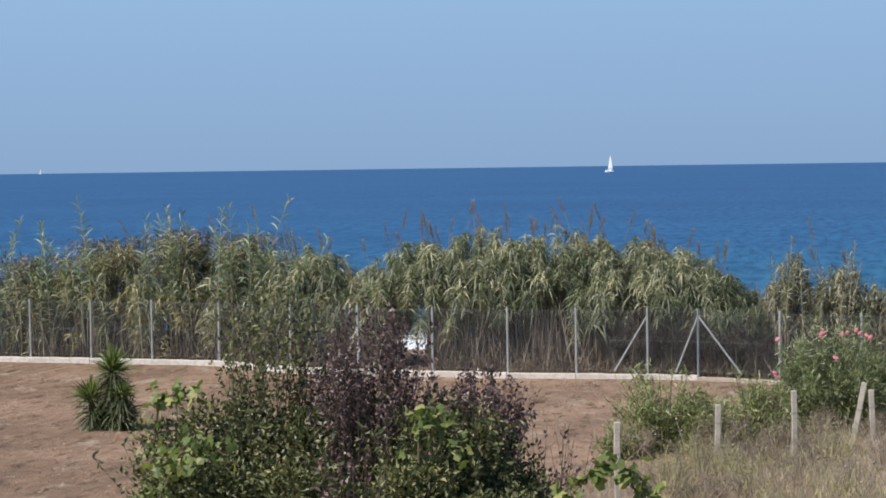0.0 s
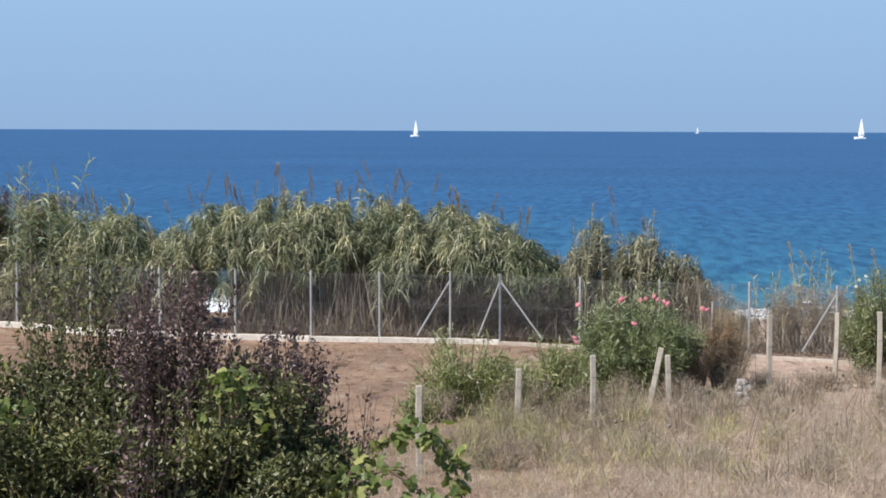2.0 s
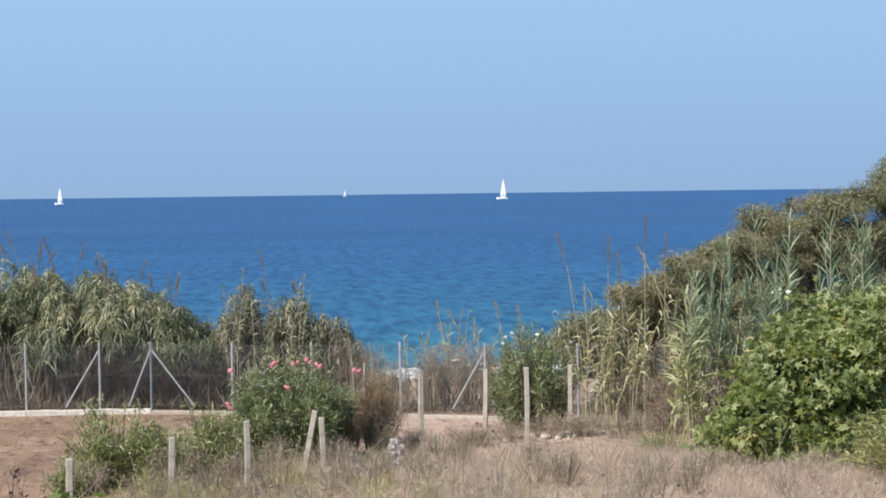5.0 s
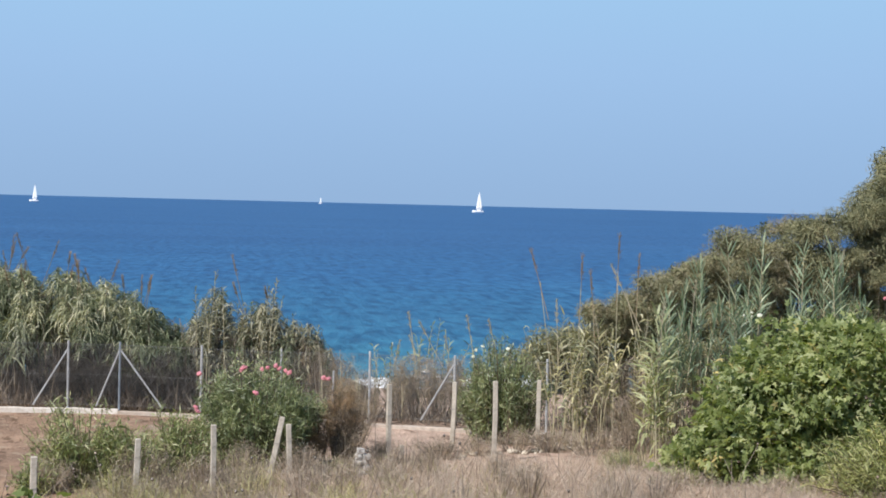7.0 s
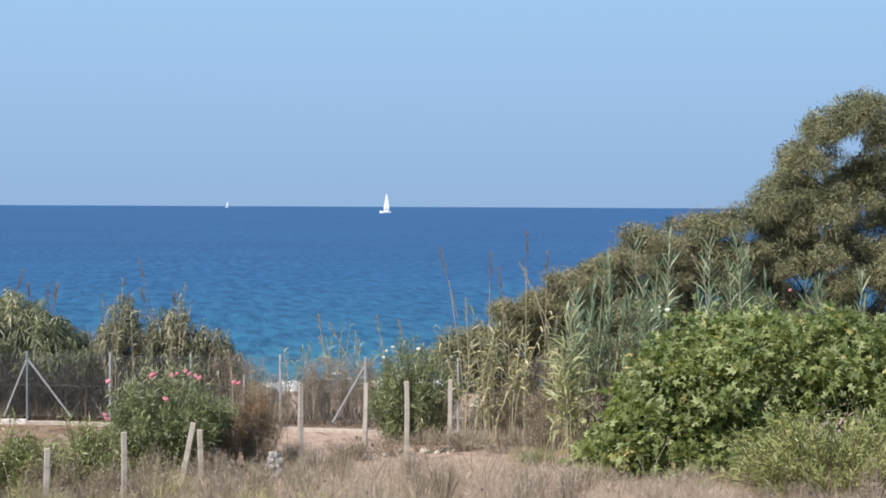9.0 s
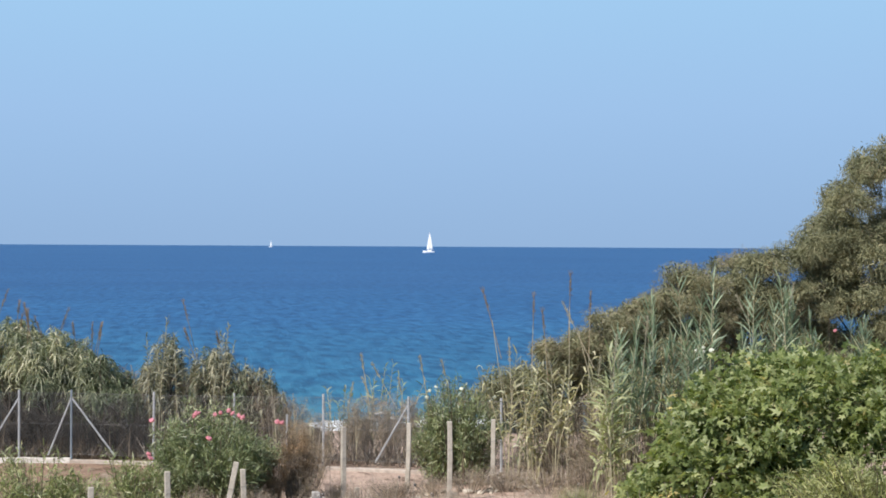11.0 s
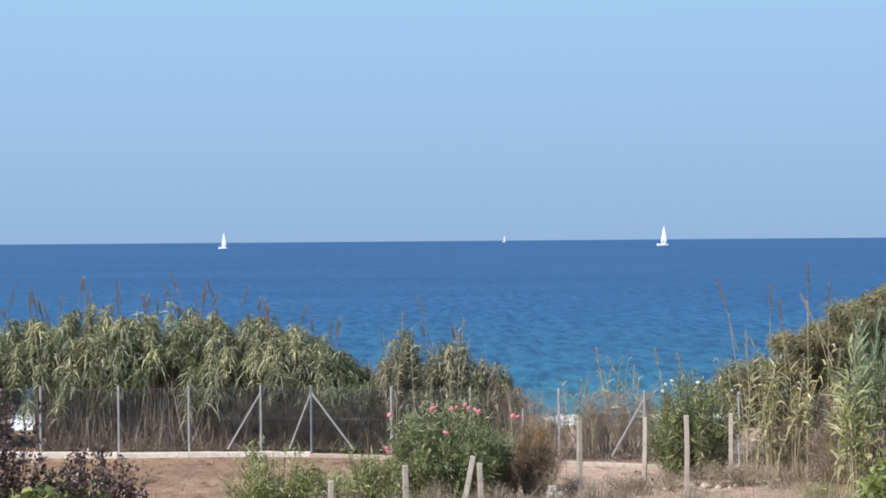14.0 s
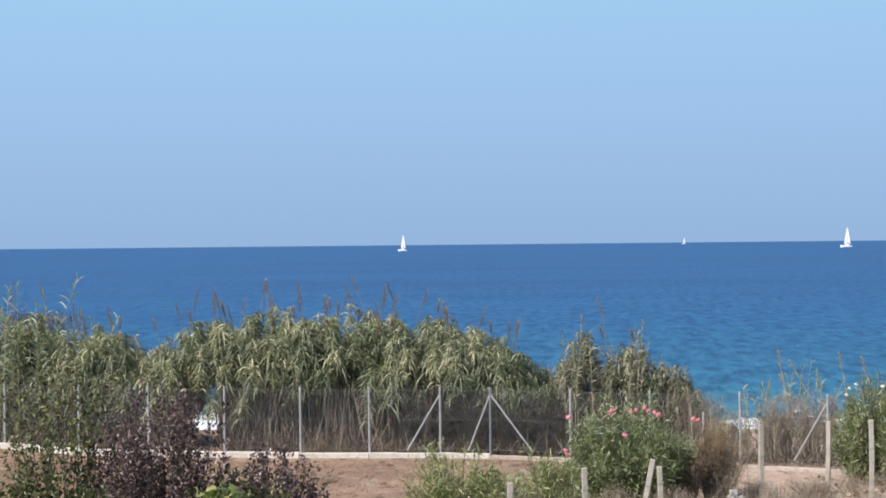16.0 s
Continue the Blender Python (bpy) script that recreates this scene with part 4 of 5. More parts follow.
def build_oleander(x, y, rx, ry, h, n, mat, label, flowers=(), bloom=None, bare=0.2, loose=False):
    h, rx, ry = h * 1.17, rx * 1.06, ry * 1.06
    bush = thing("oleander_bush", (x, y, 0), label, "bush", "oleander bushes")
    k = int((95 if bare < 0.25 else 48) * rx * ry) + 30
    stems, base, way = [], [], []
    tips = []
    for _ in range(k):
        a, q = random.uniform(0, 6.28), math.sqrt(random.random())
        tx, ty = rx * q * math.cos(a), ry * q * math.sin(a)
        tz = h * (1 - 0.38 * q * q) * (0.80 + 0.30 * noise.noise(Vector((tx * 2.2 + x, ty * 2.2 + y, 5)))) * random.uniform(0.45 if loose else 0.70, 1.2 if loose else 1.12)
        root = 0.45 if loose else 0.62
        pts = [(tx * root + tx * (1 - root) * s * s, ty * root + ty * (1 - root) * s * s, tz * s - 0.05) for s in (0, 0.4, 0.75, 1)]
        stems.append(tube(pts, [0.014, 0.011, 0.008, 0.004], 4))
        tips.append(pts)
    per = max(6, n // k)
    for pts in tips:
        for _ in range(per):
            s = bare + (1 - bare) * random.random() ** (0.85 if bare < 0.25 else 0.6)
            i = min(2, int(s * 3))
            f = s * 3 - i
            base.append([pts[i][j] * (1 - f) + pts[i + 1][j] * f for j in range(3)])
    base = np.array(base) + np.random.normal(0, 0.07, (len(base), 3))
    m = len(base)
    way = unit(np.random.normal(0, 0.6, (m, 3)) + UP * 0.7 + base * np.array((0.35, 0.35, 0)))
    part("branchwork", joined(*stems), BARK, bush)["kind"] = "stuff"
    part("foliage", blades(base, way, np.random.uniform(0.12, 0.24, m), np.random.uniform(0.018, 0.034, m), np.random.uniform(0, 0.5, m), 2, 2.0), mat, bush)["kind"] = "stuff"
    for fx, fy, fz in flowers:
        part("blossom", bloom, None, bush, "cluster of pink blossom" if bloom is PINK_FLOWER else "cluster of white blossom", pose(fx - x, fy - y, fz, random.uniform(-40, 40), random.uniform(-40, 40), random.uniform(0, 360)) @ Matrix.Diagonal((*[random.uniform(0.55, 1.2)] * 2, random.uniform(0.5, 1.0), 1)))


build_oleander(0.64, 42.0, 1.40, 1.1, 2.48, 18500, OLEANDER, "rounded green oleander bush with pink blossom behind the old posts",
               ((-0.68, 41.2, 2.22), (0.32, 41.3, 2.36), (0.68, 41.2, 2.34), (0.98, 41.2, 2.42), (1.28, 41.2, 2.27), (0.55, 40.9, 1.85), (-0.70, 41.1, 1.42), (2.05, 41.5, 2.14), (0.25, 41.3, 2.33), (0.80, 41.15, 2.38), (1.06, 41.2, 2.36), (1.20, 41.3, 2.30), (2.15, 41.5, 2.12), (-0.74, 41.1, 1.50)), PINK_FLOWER)
build_oleander(-3.0, 39.5, 1.2, 0.8, 1.75, 6500, OLEANDER_PALE, "pale green young oleander bush at the field's edge", bare=0.1, loose=True)
build_oleander(-2.2, 39.3, 0.75, 0.7, 1.35, 3800, OLEANDER_PALE, "low straggling oleander bush among dry stalks", bare=0.1, loose=True)
build_oleander(-1.1, 40.4, 0.85, 0.8, 1.6, 5200, OLEANDER_PALE, "small pale green oleander bush beside the pink one", bare=0.1, loose=True)
build_oleander(-3.95, 38.3, 0.5, 0.4, 0.75, 900, OLEANDER_PALE, "small pale green oleander sapling in dry grass", bare=0.1, loose=True)
build_oleander(7.0, 47.8, 1.15, 0.9, 2.55, 12000, OLEANDER, "upright green oleander bush with white blossom by the wire fence",
               ((6.2, 47.3, 2.35), (6.35, 47.2, 2.45), (6.1, 47.1, 2.2), (7.0, 47.2, 2.4), (7.75, 47.1, 2.1), (7.85, 47.2, 2.18)), WHITE_FLOWER, 0.05)
build_oleander(13.2, 43.0, 0.9, 0.6, 3.5, 1500, OLEANDER, "tall oleander with white blossom behind the fig", ((11.85, 42.6, 3.62), (12.05, 42.6, 3.60), (12.25, 42.7, 3.63), (12.0, 42.5, 3.70)), WHITE_FLOWER)
build_oleander(16.4, 46.0, 0.7, 0.6, 3.75, 900, OLEANDER, "tall oleander with a pink blossom behind the fig", ((16.3, 45.6, 3.95),), PINK_FLOWER)


def build_fig(x, y, label):
    fig = thing("fig_tree", (x, y, 0), label, "fig tree")
    lumps = []
    while len(lumps) < 420:
        u = random.uniform(-1, 1)
        top = 3.42 * (1 - abs(u) ** (2.9 if u < 0 else 4.5)) ** 0.75
        z = top * (1 - random.random() ** 1.7) + 0.1
        v = math.sqrt(max(0.05, 1 - u * u)) * (random.gauss(-0.1, 0.5) - 1.15 * math.sqrt(max(0.0, 1 - min(1, z / max(top, 0.3)) ** 2)))
        s = random.choice((0.14, 0.2, 0.26, 0.32, 0.38, 0.46))
        lumps.append((0.5 + u * 4.4, v * 1.3, max(0.35, z - 0.25 + 0.45 * noise.noise(Vector((u * 7, v * 3, 1)))), s, s, s * 0.8))
    part("trunk", joined(tube([(0.6, 0.3, -0.2), (0.5, 0.2, 0.5), (0.5, 0.3, 1.0)], [0.2, 0.16, 0.13], 8), limbs((0.5, 0.3, 0.5), [l[:3] for l in lumps[::6]], 0.06, 0.2)), BARK, fig)
    n = 20500
    p, out = in_lumps(lumps, n, 0.6)
    p += out * (np.random.uniform(0, 1, n) ** 4 * 0.42)[:, None]
    way = unit(out * 0.7 + np.random.normal(0, 0.6, (n, 3)) + np.array((0, 0, -0.1)))
    part("foliage", lobed(p, way, np.random.uniform(0.13, 0.25, n), DEEP_LOBES), FIG_LEAF, fig)["kind"] = "stuff"


build_fig(13.8, 41.2, "broad spreading fig tree with large fresh green leaves")
build_oleander(14.2, 37.2, 2.3, 1.1, 1.75, 20000, SCRUB_LEAF, "light yellow-green scrub in front of the fig", bare=0.05, loose=True)


def build_dry_shrub(x, y, rx, h, n, mat, label, fuzz=None):
    shrub = thing("dry_shrub", (x, y, 0), label, "shrub", "dry shrubs")
    stems, tips = [], []
    for _ in range(36):
        t, r = random.uniform(0, 6.28), math.sqrt(random.random())
        top = (rx * r * math.cos(t), rx * 0.7 * r * math.sin(t), h * (1 - 0.3 * r * r) * random.uniform(0.45, 0.98))
        stems.append(tube([(top[0] * 0.3, top[1] * 0.3, -0.1), (top[0] * 0.7, top[1] * 0.7, top[2] * 0.5), top], [0.012, 0.009, 0.004], 4))
        tips.append(top)
    part("branchwork", joined(*stems), BARK if mat in (RUST_SHRUB, SHADE_THICKET) else CANE_GREY, shrub)["kind"] = "stuff"
    lumps = [(p[0], p[1], p[2], 0.13, 0.13, 0.16) for p in tips] + [(p[0] * 0.7, p[1] * 0.7, p[2] * 0.62, 0.12, 0.12, 0.16) for p in tips]
    for k, (m, share) in enumerate(((mat, 0.55), (fuzz or mat, 0.45))):
        q = int(n * share)
        p, out = in_lumps(lumps[k::2], q, 0.2)
        p[:, 2] = np.maximum(p[:, 2], 0.02)
        part("brushwood", blades(p, unit(out + np.random.normal(0, 0.7, (q, 3)) + UP * 0.4), np.random.uniform(0.06, 0.16, q), np.random.uniform(0.007, 0.016, q), np.random.uniform(0, 0.5, q), 1), m, shrub)["kind"] = "stuff"


build_dry_shrub(2.50, 42.6, 0.42, 2.0, 16000, RUST_SHRUB, "withered rust-brown shrub beside the pink oleander", REED_DRY)
build_dry_shrub(1.98, 42.0, 0.34, 1.45, 9000, RUST_SHRUB, "withered rust-brown shrub beside the pink oleander", RUST_SHRUB)
build_dry_shrub(2.75, 43.2, 0.42, 2.2, 9000, FUZZ, "grey feathery withered shrub behind the rust-brown one", RUST_SHRUB)
build_dry_shrub(2.62, 42.2, 0.35, 0.95, 5000, REED_DRY, "dull brown undergrowth at the foot of the rust-brown shrub", FUZZ)
build_dry_shrub(2.9, 45.2, 0.8, 1.8, 6000, FUZZ, "grey withered shrub near the wire fence", REED_DRY)
for x, y, r, h, n in ((-0.5, 55.6, 0.8, 2.8, 5000), (0.3, 55.4, 0.8, 2.3, 5000), (0.9, 55.5, 0.7, 2.6, 5000), (1.7, 54.9, 0.7, 2.2, 5000), (2.6, 54.2, 0.6, 2.1, 8000), (3.2, 53.8, 0.6, 1.7, 6000)):
    build_dry_shrub(x, y, r, h, n, FUZZ, "grey-brown twiggy thicket among the reeds behind the fence", REED_DRY)
for x, y, r, h in ((3.7, 53.4, 0.5, 1.25), (4.85, 53.3, 0.5, 1.6), (5.2, 53.0, 0.7, 1.9), (5.9, 52.6, 0.7, 1.9), (6.5, 52.4, 0.6, 1.8), (7.3, 52.0, 0.7, 1.9)):
    build_dry_shrub(x, y, r, h, 11000, FUZZ, "low withered brown scrub behind the wire fence", CANE_GREY)
# added thickets that blacken the hollow under the reeds in place of shade
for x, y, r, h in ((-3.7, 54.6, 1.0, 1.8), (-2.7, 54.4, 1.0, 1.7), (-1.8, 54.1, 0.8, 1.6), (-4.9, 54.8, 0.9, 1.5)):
    build_dry_shrub(x, y, r, h, 20000, SHADE_THICKET, "near-black leafless thicket added to stand in for shade under the reeds", SHADE_THICKET)
build_dry_shrub(5.0, 44.2, 0.65, 0.5, 4000, FUZZ, "low dead brown scrub among stones", REED_DRY)
build_dry_shrub(9.1, 42.6, 0.6, 0.45, 3000, OLEANDER_PALE, "low green weed tuft in dry grass")
for x, y, r, h in ((6.0, 44.9, 0.5, 0.45), (7.0, 45.6, 0.6, 0.6), (7.9, 45.6, 0.6, 0.75), (8.8, 45.0, 0.7, 0.7), (9.8, 45.2, 0.7, 0.8), (10.7, 44.6, 0.6, 0.7), (3.5, 43.9, 0.35, 0.5)):
    build_dry_shrub(x, y, r, h, 2600, FUZZ, "low grey-brown dead scrub at the old posts", GRASS_DRY)
for x, y, r, h in ((-1.9, 38.7, 0.5, 1.0), (-1.5, 39.4, 0.4, 0.9), (-3.5, 38.6, 0.5, 0.8), (-0.6, 39.2, 0.5, 0.8), (0.2, 40.2, 0.6, 0.9), (1.5, 41.0, 0.5, 0.8)):
    build_dry_shrub(x, y, r, h, 2200, FUZZ, "dead straw-brown stalks among the oleanders", GRASS_DRY)
for x, y, r, h in ((-2.6, 34.6, 0.6, 0.7), (-1.6, 35.4, 0.7, 0.8), (-2.2, 36.4, 0.6, 0.9), (-0.9, 36.6, 0.7, 0.8), (-1.0, 34.2, 0.7, 0.7), (-0.1, 35.6, 0.6, 0.7), (-1.9, 33.2, 0.7, 0.6), (0.3, 37.4, 0.7, 0.8)):
    build_dry_shrub(x, y, r, h, 3200, FUZZ, "brown dead stalks and thistles at the field's edge", REED_DRY if int(x * 10) % 2 else WEED)
random.seed(8)
for _ in range(44):
    x, y = random.uniform(0.5, 15.5), random.uniform(31.0, 41.5)
    state = random.getstate()
    build_dry_shrub(x, y, random.uniform(0.3, 0.6), random.uniform(0.5, 0.95), 1100, FUZZ if int(x * 10) % 2 else GRASS_DRY, "withered pinkish-brown tussock in the dry grass", GRASS_DRY)
    random.setstate(state)
for x, y, h in ((9.5, 46.3, 2.2), (10.2, 46.2, 2.5), (9.9, 45.4, 1.6)):
    build_dry_shrub(x, y, 0.6, h, 7000, FUZZ, "tall tangle of dead brown twigs among the reeds", CANE_GREY)
build_dry_shrub(11.0, 47.6, 0.7, 1.3, 3500, FUZZ, "grey withered shrub beside the reeds", REED_DRY)


def build_yucca(x, y):
    yucca = thing("yucca", (x, y, 0), "bushy green yucca with sword-shaped leaves standing on bare soil", "yucca")
    for cx, cy, z, r, n, skirt in ((0.08, 0.05, 1.50, 0.72, 170, 420), (-0.40, -0.12, 0.82, 0.66, 190, 150), (0.34, -0.05, 0.92, 0.50, 110, 220), (0.40, 0.12, 0.45, 0.50, 80, 140), (-0.22, 0.1, 0.40, 0.50, 80, 110)):
        part("trunk", tube([(cx * 0.6, cy, -0.1), (cx, cy, z * 0.6), (cx, cy, z)], [0.06, 0.055, 0.05], 7), BARK, yucca)
        a, el = np.random.uniform(0, 6.28, n), np.random.uniform(0.15, 1.5, n)
        way = np.stack([np.cos(a) * np.cos(el), np.sin(a) * np.cos(el), np.sin(el)], 1)
        base = np.array((cx, cy, z)) + way * 0.04 - UP * np.random.uniform(0, 0.2, n)[:, None]
        part("rosette", blades(base, way, r * np.random.uniform(0.7, 1.1, n), np.random.uniform(0.030, 0.046, n), np.random.uniform(0.05, 0.35, n), 3, 2.2), YUCCA_LEAF, yucca)["kind"] = "stuff"
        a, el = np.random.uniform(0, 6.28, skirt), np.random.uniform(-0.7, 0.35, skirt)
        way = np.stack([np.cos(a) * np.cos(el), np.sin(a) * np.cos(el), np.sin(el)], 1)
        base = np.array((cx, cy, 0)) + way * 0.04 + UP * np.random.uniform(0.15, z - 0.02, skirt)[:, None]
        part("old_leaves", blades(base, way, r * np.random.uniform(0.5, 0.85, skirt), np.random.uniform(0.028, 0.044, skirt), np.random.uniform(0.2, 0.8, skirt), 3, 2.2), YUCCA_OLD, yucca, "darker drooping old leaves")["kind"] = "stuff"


build_yucca(-16.15, 41.5)

# ---- the trees below the balcony ----


def build_small_tree(name, x, y, lumps, n, size, mat, label, category, trunk_r=0.09, up=0.5, twig=0):
    tree = thing(name, (x, y, 0), label, category)
    loc = [(a - x, b - y, c, r, r, r * 0.85) for a, b, c, r in lumps]
    part("trunk", joined(tube([(0, 0, -0.2), (0.04, 0, 0.7), (0, 0.03, 1.5)], [trunk_r, trunk_r * 0.85, trunk_r * 0.7], 8), limbs((0, 0.03, 1.3), [l[:3] for l in loc[::2]], trunk_r * 0.45, 0.15)), BARK, tree)
    p, out = in_lumps(loc, n, 0.35)
    way = unit(out * 0.6 + np.random.normal(0, 0.7, (n, 3)) + UP * up)
    part("foliage", leaves(p, way, size * np.random.uniform(0.7, 1.25, n), size * np.random.uniform(0.4, 0.62, n)), mat, tree)["kind"] = "stuff"
    if twig:
        tw = []
        for _ in range(twig):
            l = random.choice(loc)
            d = Vector((random.gauss(0, 0.5), random.gauss(0, 0.3), 1)).normalized()
            a = Vector(l[:3])
            tw.append(tube([a, a + d * 0.16, a + d * random.uniform(0.25, 0.42) + Vector((random.gauss(0, 0.04), 0, 0))], [0.006, 0.004, 0.002], 4))
        part("brushwood", joined(*tw), BARK, tree)["kind"] = "stuff"


def cloud(pts, per, jit):
    return [(x + random.gauss(0, jit), y + random.gauss(0, jit * 1.6), z + random.gauss(0, jit * 0.7), r * random.uniform(0.7, 1.2)) for x, y, z, r in pts for _ in range(per)]


green = cloud([(-4.85, 14.0, 3.85, 0.20), (-4.5, 14, 4.05, 0.20), (-4.2, 14, 4.1, 0.20), (-3.9, 14, 4.05, 0.22), (-3.6, 14, 4.0, 0.20), (-2.9, 13.8, 4.18, 0.13), (-2.7, 13.8, 4.1, 0.16), (-2.45, 13.8, 4.05, 0.15), (-2.3, 13.9, 3.75, 0.2),
               (-4.9, 14, 3.5, 0.28), (-4.3, 14, 3.65, 0.30), (-3.7, 13.9, 3.6, 0.30), (-3.1, 13.9, 3.55, 0.28), (-2.7, 13.9, 3.6, 0.26), (-2.2, 13.9, 3.4, 0.26), (-4.4, 14, 3.0, 0.36), (-3.5, 14, 2.9, 0.4), (-2.6, 14, 2.9, 0.36), (-3.5, 14, 2.3, 0.4)], 6, 0.12)
build_small_tree("plum_tree", -3.5, 14.0, green, 27000, 0.058, PLUM_GREEN, "small plum tree with glossy olive-green leaves", "tree", twig=30)


def build_shoots(name, x0, x1, y, z0, z1, z2, count, per, size, mat, label, lean=0.10, up=0.7, bare=0.15):
    """A tree of thin upright shoots, leafy all along."""
    tree = thing(name, ((x0 + x1) / 2, y, 0), label, "tree")
    cx = (x0 + x1) / 2
    part("trunk", tube([(0, 0, -0.2), (0.03, 0, 1.2), (0, 0, 2.4), (0.02, 0, z0)], [0.06, 0.05, 0.04, 0.025], 7), BARK, tree)
    rods, base = [], []
    for _ in range(count):
        x = random.uniform(x0, x1) - cx
        dy = random.gauss(0, 0.22)
        top = z1 + (z2 - z1) * random.random() ** 0.9 * (1 - 0.35 * abs(2 * x / (x1 - x0)))
        foot = Vector((x * 0.6, dy * 0.6, z0 - random.uniform(0, 0.5)))
        tip = Vector((x + random.gauss(0, lean), dy, top))
        mid = foot.lerp(tip, 0.5) + Vector((random.gauss(0, 0.03), 0, 0))
        rods.append(tube([foot, mid, tip], [0.004, 0.003, 0.0015], 4))
        for _ in range(per):
            s = bare + (1 - bare) * random.random()
            p = foot.lerp(mid, s * 2) if s < 0.5 else mid.lerp(tip, s * 2 - 1)
            base.append((p.x + random.gauss(0, 0.022), p.y + random.gauss(0, 0.03), p.z))
    part("branchwork", joined(*rods), BARK, tree)["kind"] = "stuff"
    base = np.array(base)
    n = len(base)
    way = unit(np.random.normal(0, 0.8, (n, 3)) + UP * up)
    part("foliage", leaves(base, way, size * np.random.uniform(0.7, 1.25, n), size * np.random.uniform(0.42, 0.62, n)), mat, tree)["kind"] = "stuff"


build_shoots("plum_tree", -4.55, -3.65, 14.2, 3.9, 4.55, 5.35, 54, 44, 0.048, PLUM_GREEN, "slender plum tree with thin upright leafy shoots")
build_shoots("plum_tree", -5.0, -3.2, 13.5, 3.4, 3.85, 4.30, 120, 34, 0.054, PLUM_GREEN, "bushy plum tree with olive-green upright shoots")
build_shoots("plum_tree", -3.05, -2.2, 13.4, 3.4, 3.95, 4.46, 84, 36, 0.054, PLUM_GREEN, "bushy plum tree with olive-green upright shoots")
front = cloud([(-4.6, 13.2, 3.55, 0.20), (-4.25, 13.2, 3.7, 0.20), (-3.9, 13.2, 3.72, 0.20), (-3.55, 13.2, 3.68, 0.20), (-3.2, 13.2, 3.55, 0.18), (-2.85, 13.1, 3.78, 0.18), (-2.55, 13.1, 3.80, 0.18), (-2.3, 13.1, 3.6, 0.18),
               (-4.5, 13.2, 3.2, 0.24), (-4.0, 13.2, 3.25, 0.26), (-3.5, 13.2, 3.2, 0.26), (-3.0, 13.1, 3.3, 0.26), (-2.5, 13.1, 3.3, 0.26), (-2.15, 13.1, 3.25, 0.2), (-2.3, 13.4, 3.72, 0.2), (-2.1, 13.4, 3.55, 0.2), (-2.0, 13.4, 3.3, 0.22), (-2.3, 13.4, 3.4, 0.24), (-2.1, 13.4, 3.0, 0.26), (-2.5, 13.3, 3.0, 0.28)], 5, 0.10)
build_small_tree("plum_tree", -3.3, 13.3, front, 20000, 0.055, PLUM_GREEN, "low plum tree with dense glossy olive-green leaves", "tree")
build_shoots("purple_plum_tree", -3.62, -2.90, 13.8, 3.9, 4.3, 5.2, 120, 46, 0.046, PLUM_PURPLE, "purple-leaved plum tree with dark upright shoots", 0.08)
build_shoots("purple_plum_tree", -4.0, -3.4, 14.4, 3.8, 4.3, 4.9, 46, 28, 0.054, PLUM_PURPLE, "thin purple-leaved plum tree with many bare shoots")
build_shoots("purple_plum_tree", -2.72, -2.12, 14.0, 3.7, 4.2, 4.68, 66, 48, 0.048, PLUM_PURPLE, "purple-leaved plum tree with drooping dusky leaves", 0.12, -0.5, 0.3)
build_shoots("purple_plum_tree", -3.45, -2.98, 12.95, 3.0, 3.6, 4.2, 34, 26, 0.060, PLUM_PURPLE, "purple-leaved plum tree pushing through green foliage", 0.06)
build_shoots("purple_plum_tree", -2.2, -1.78, 14.1, 3.5, 3.7, 4.3, 34, 4, 0.05, PLUM_PURPLE, "nearly leafless young plum tree with fine bare shoots", 0.15, 0.3, 0.5)


def build_vine(name_at, pts, n, label, size=0.085, spread=0.11):
    vine = thing("grape_vine", (*name_at, 0), label, "vine", "grape vines")
    o = Vector((*name_at, 0))
    path = [Vector((0, 0, -0.1))] + [Vector(p) - o for p in pts]
    part("stem", tube(path, [0.016] * 1 + [0.010] * (len(path) - 2) + [0.004], 5), BARK, vine)
    base = []
    for _ in range(n):
        i = random.randrange(1, len(path) - 1)
        base.append(path[i].lerp(path[i + 1], random.random()) + Vector((random.gauss(0, spread), random.gauss(0, spread), random.gauss(0, spread * 0.6))))
    base = np.array([tuple(b) for b in base])
    way = unit(np.random.normal(0, 0.7, (n, 3)) + np.array((0, -0.5, -0.5)))
    part("foliage", lobed(base, way, size * np.random.uniform(0.6, 1.15, n), BROAD_LOBES), VINE_LEAF, vine)["kind"] = "stuff"


CLIMBER = "grape vine with fresh lobed leaves climbing beside the plum tree"
build_vine((-4.9, 13.5), [(-5.0, 13.5, 2.6), (-4.95, 13.5, 3.5), (-4.9, 13.5, 4.0), (-4.85, 13.5, 4.36), (-4.68, 13.5, 4.40), (-4.52, 13.5, 4.40)], 130, CLIMBER, spread=0.07)
build_vine((-5.1, 13.2), [(-5.1, 13.2, 2.8), (-4.95, 13.2, 3.4), (-4.75, 13.2, 3.75), (-4.62, 13.2, 4.0), (-4.45, 13.2, 4.1)], 110, CLIMBER, spread=0.13)
build_vine((-5.0, 13.1), [(-5.0, 13.1, 2.6), (-4.95, 13.1, 3.2), (-4.85, 13.1, 3.5), (-4.7, 13.1, 3.65)], 90, CLIMBER, spread=0.13)
build_vine((-4.75, 12.9), [(-4.7, 12.9, 3.0), (-4.65, 12.9, 3.7), (-4.5, 12.9, 4.02), (-4.3, 12.9, 4.12), (-4.1, 12.9, 4.0)], 110, CLIMBER, spread=0.08)
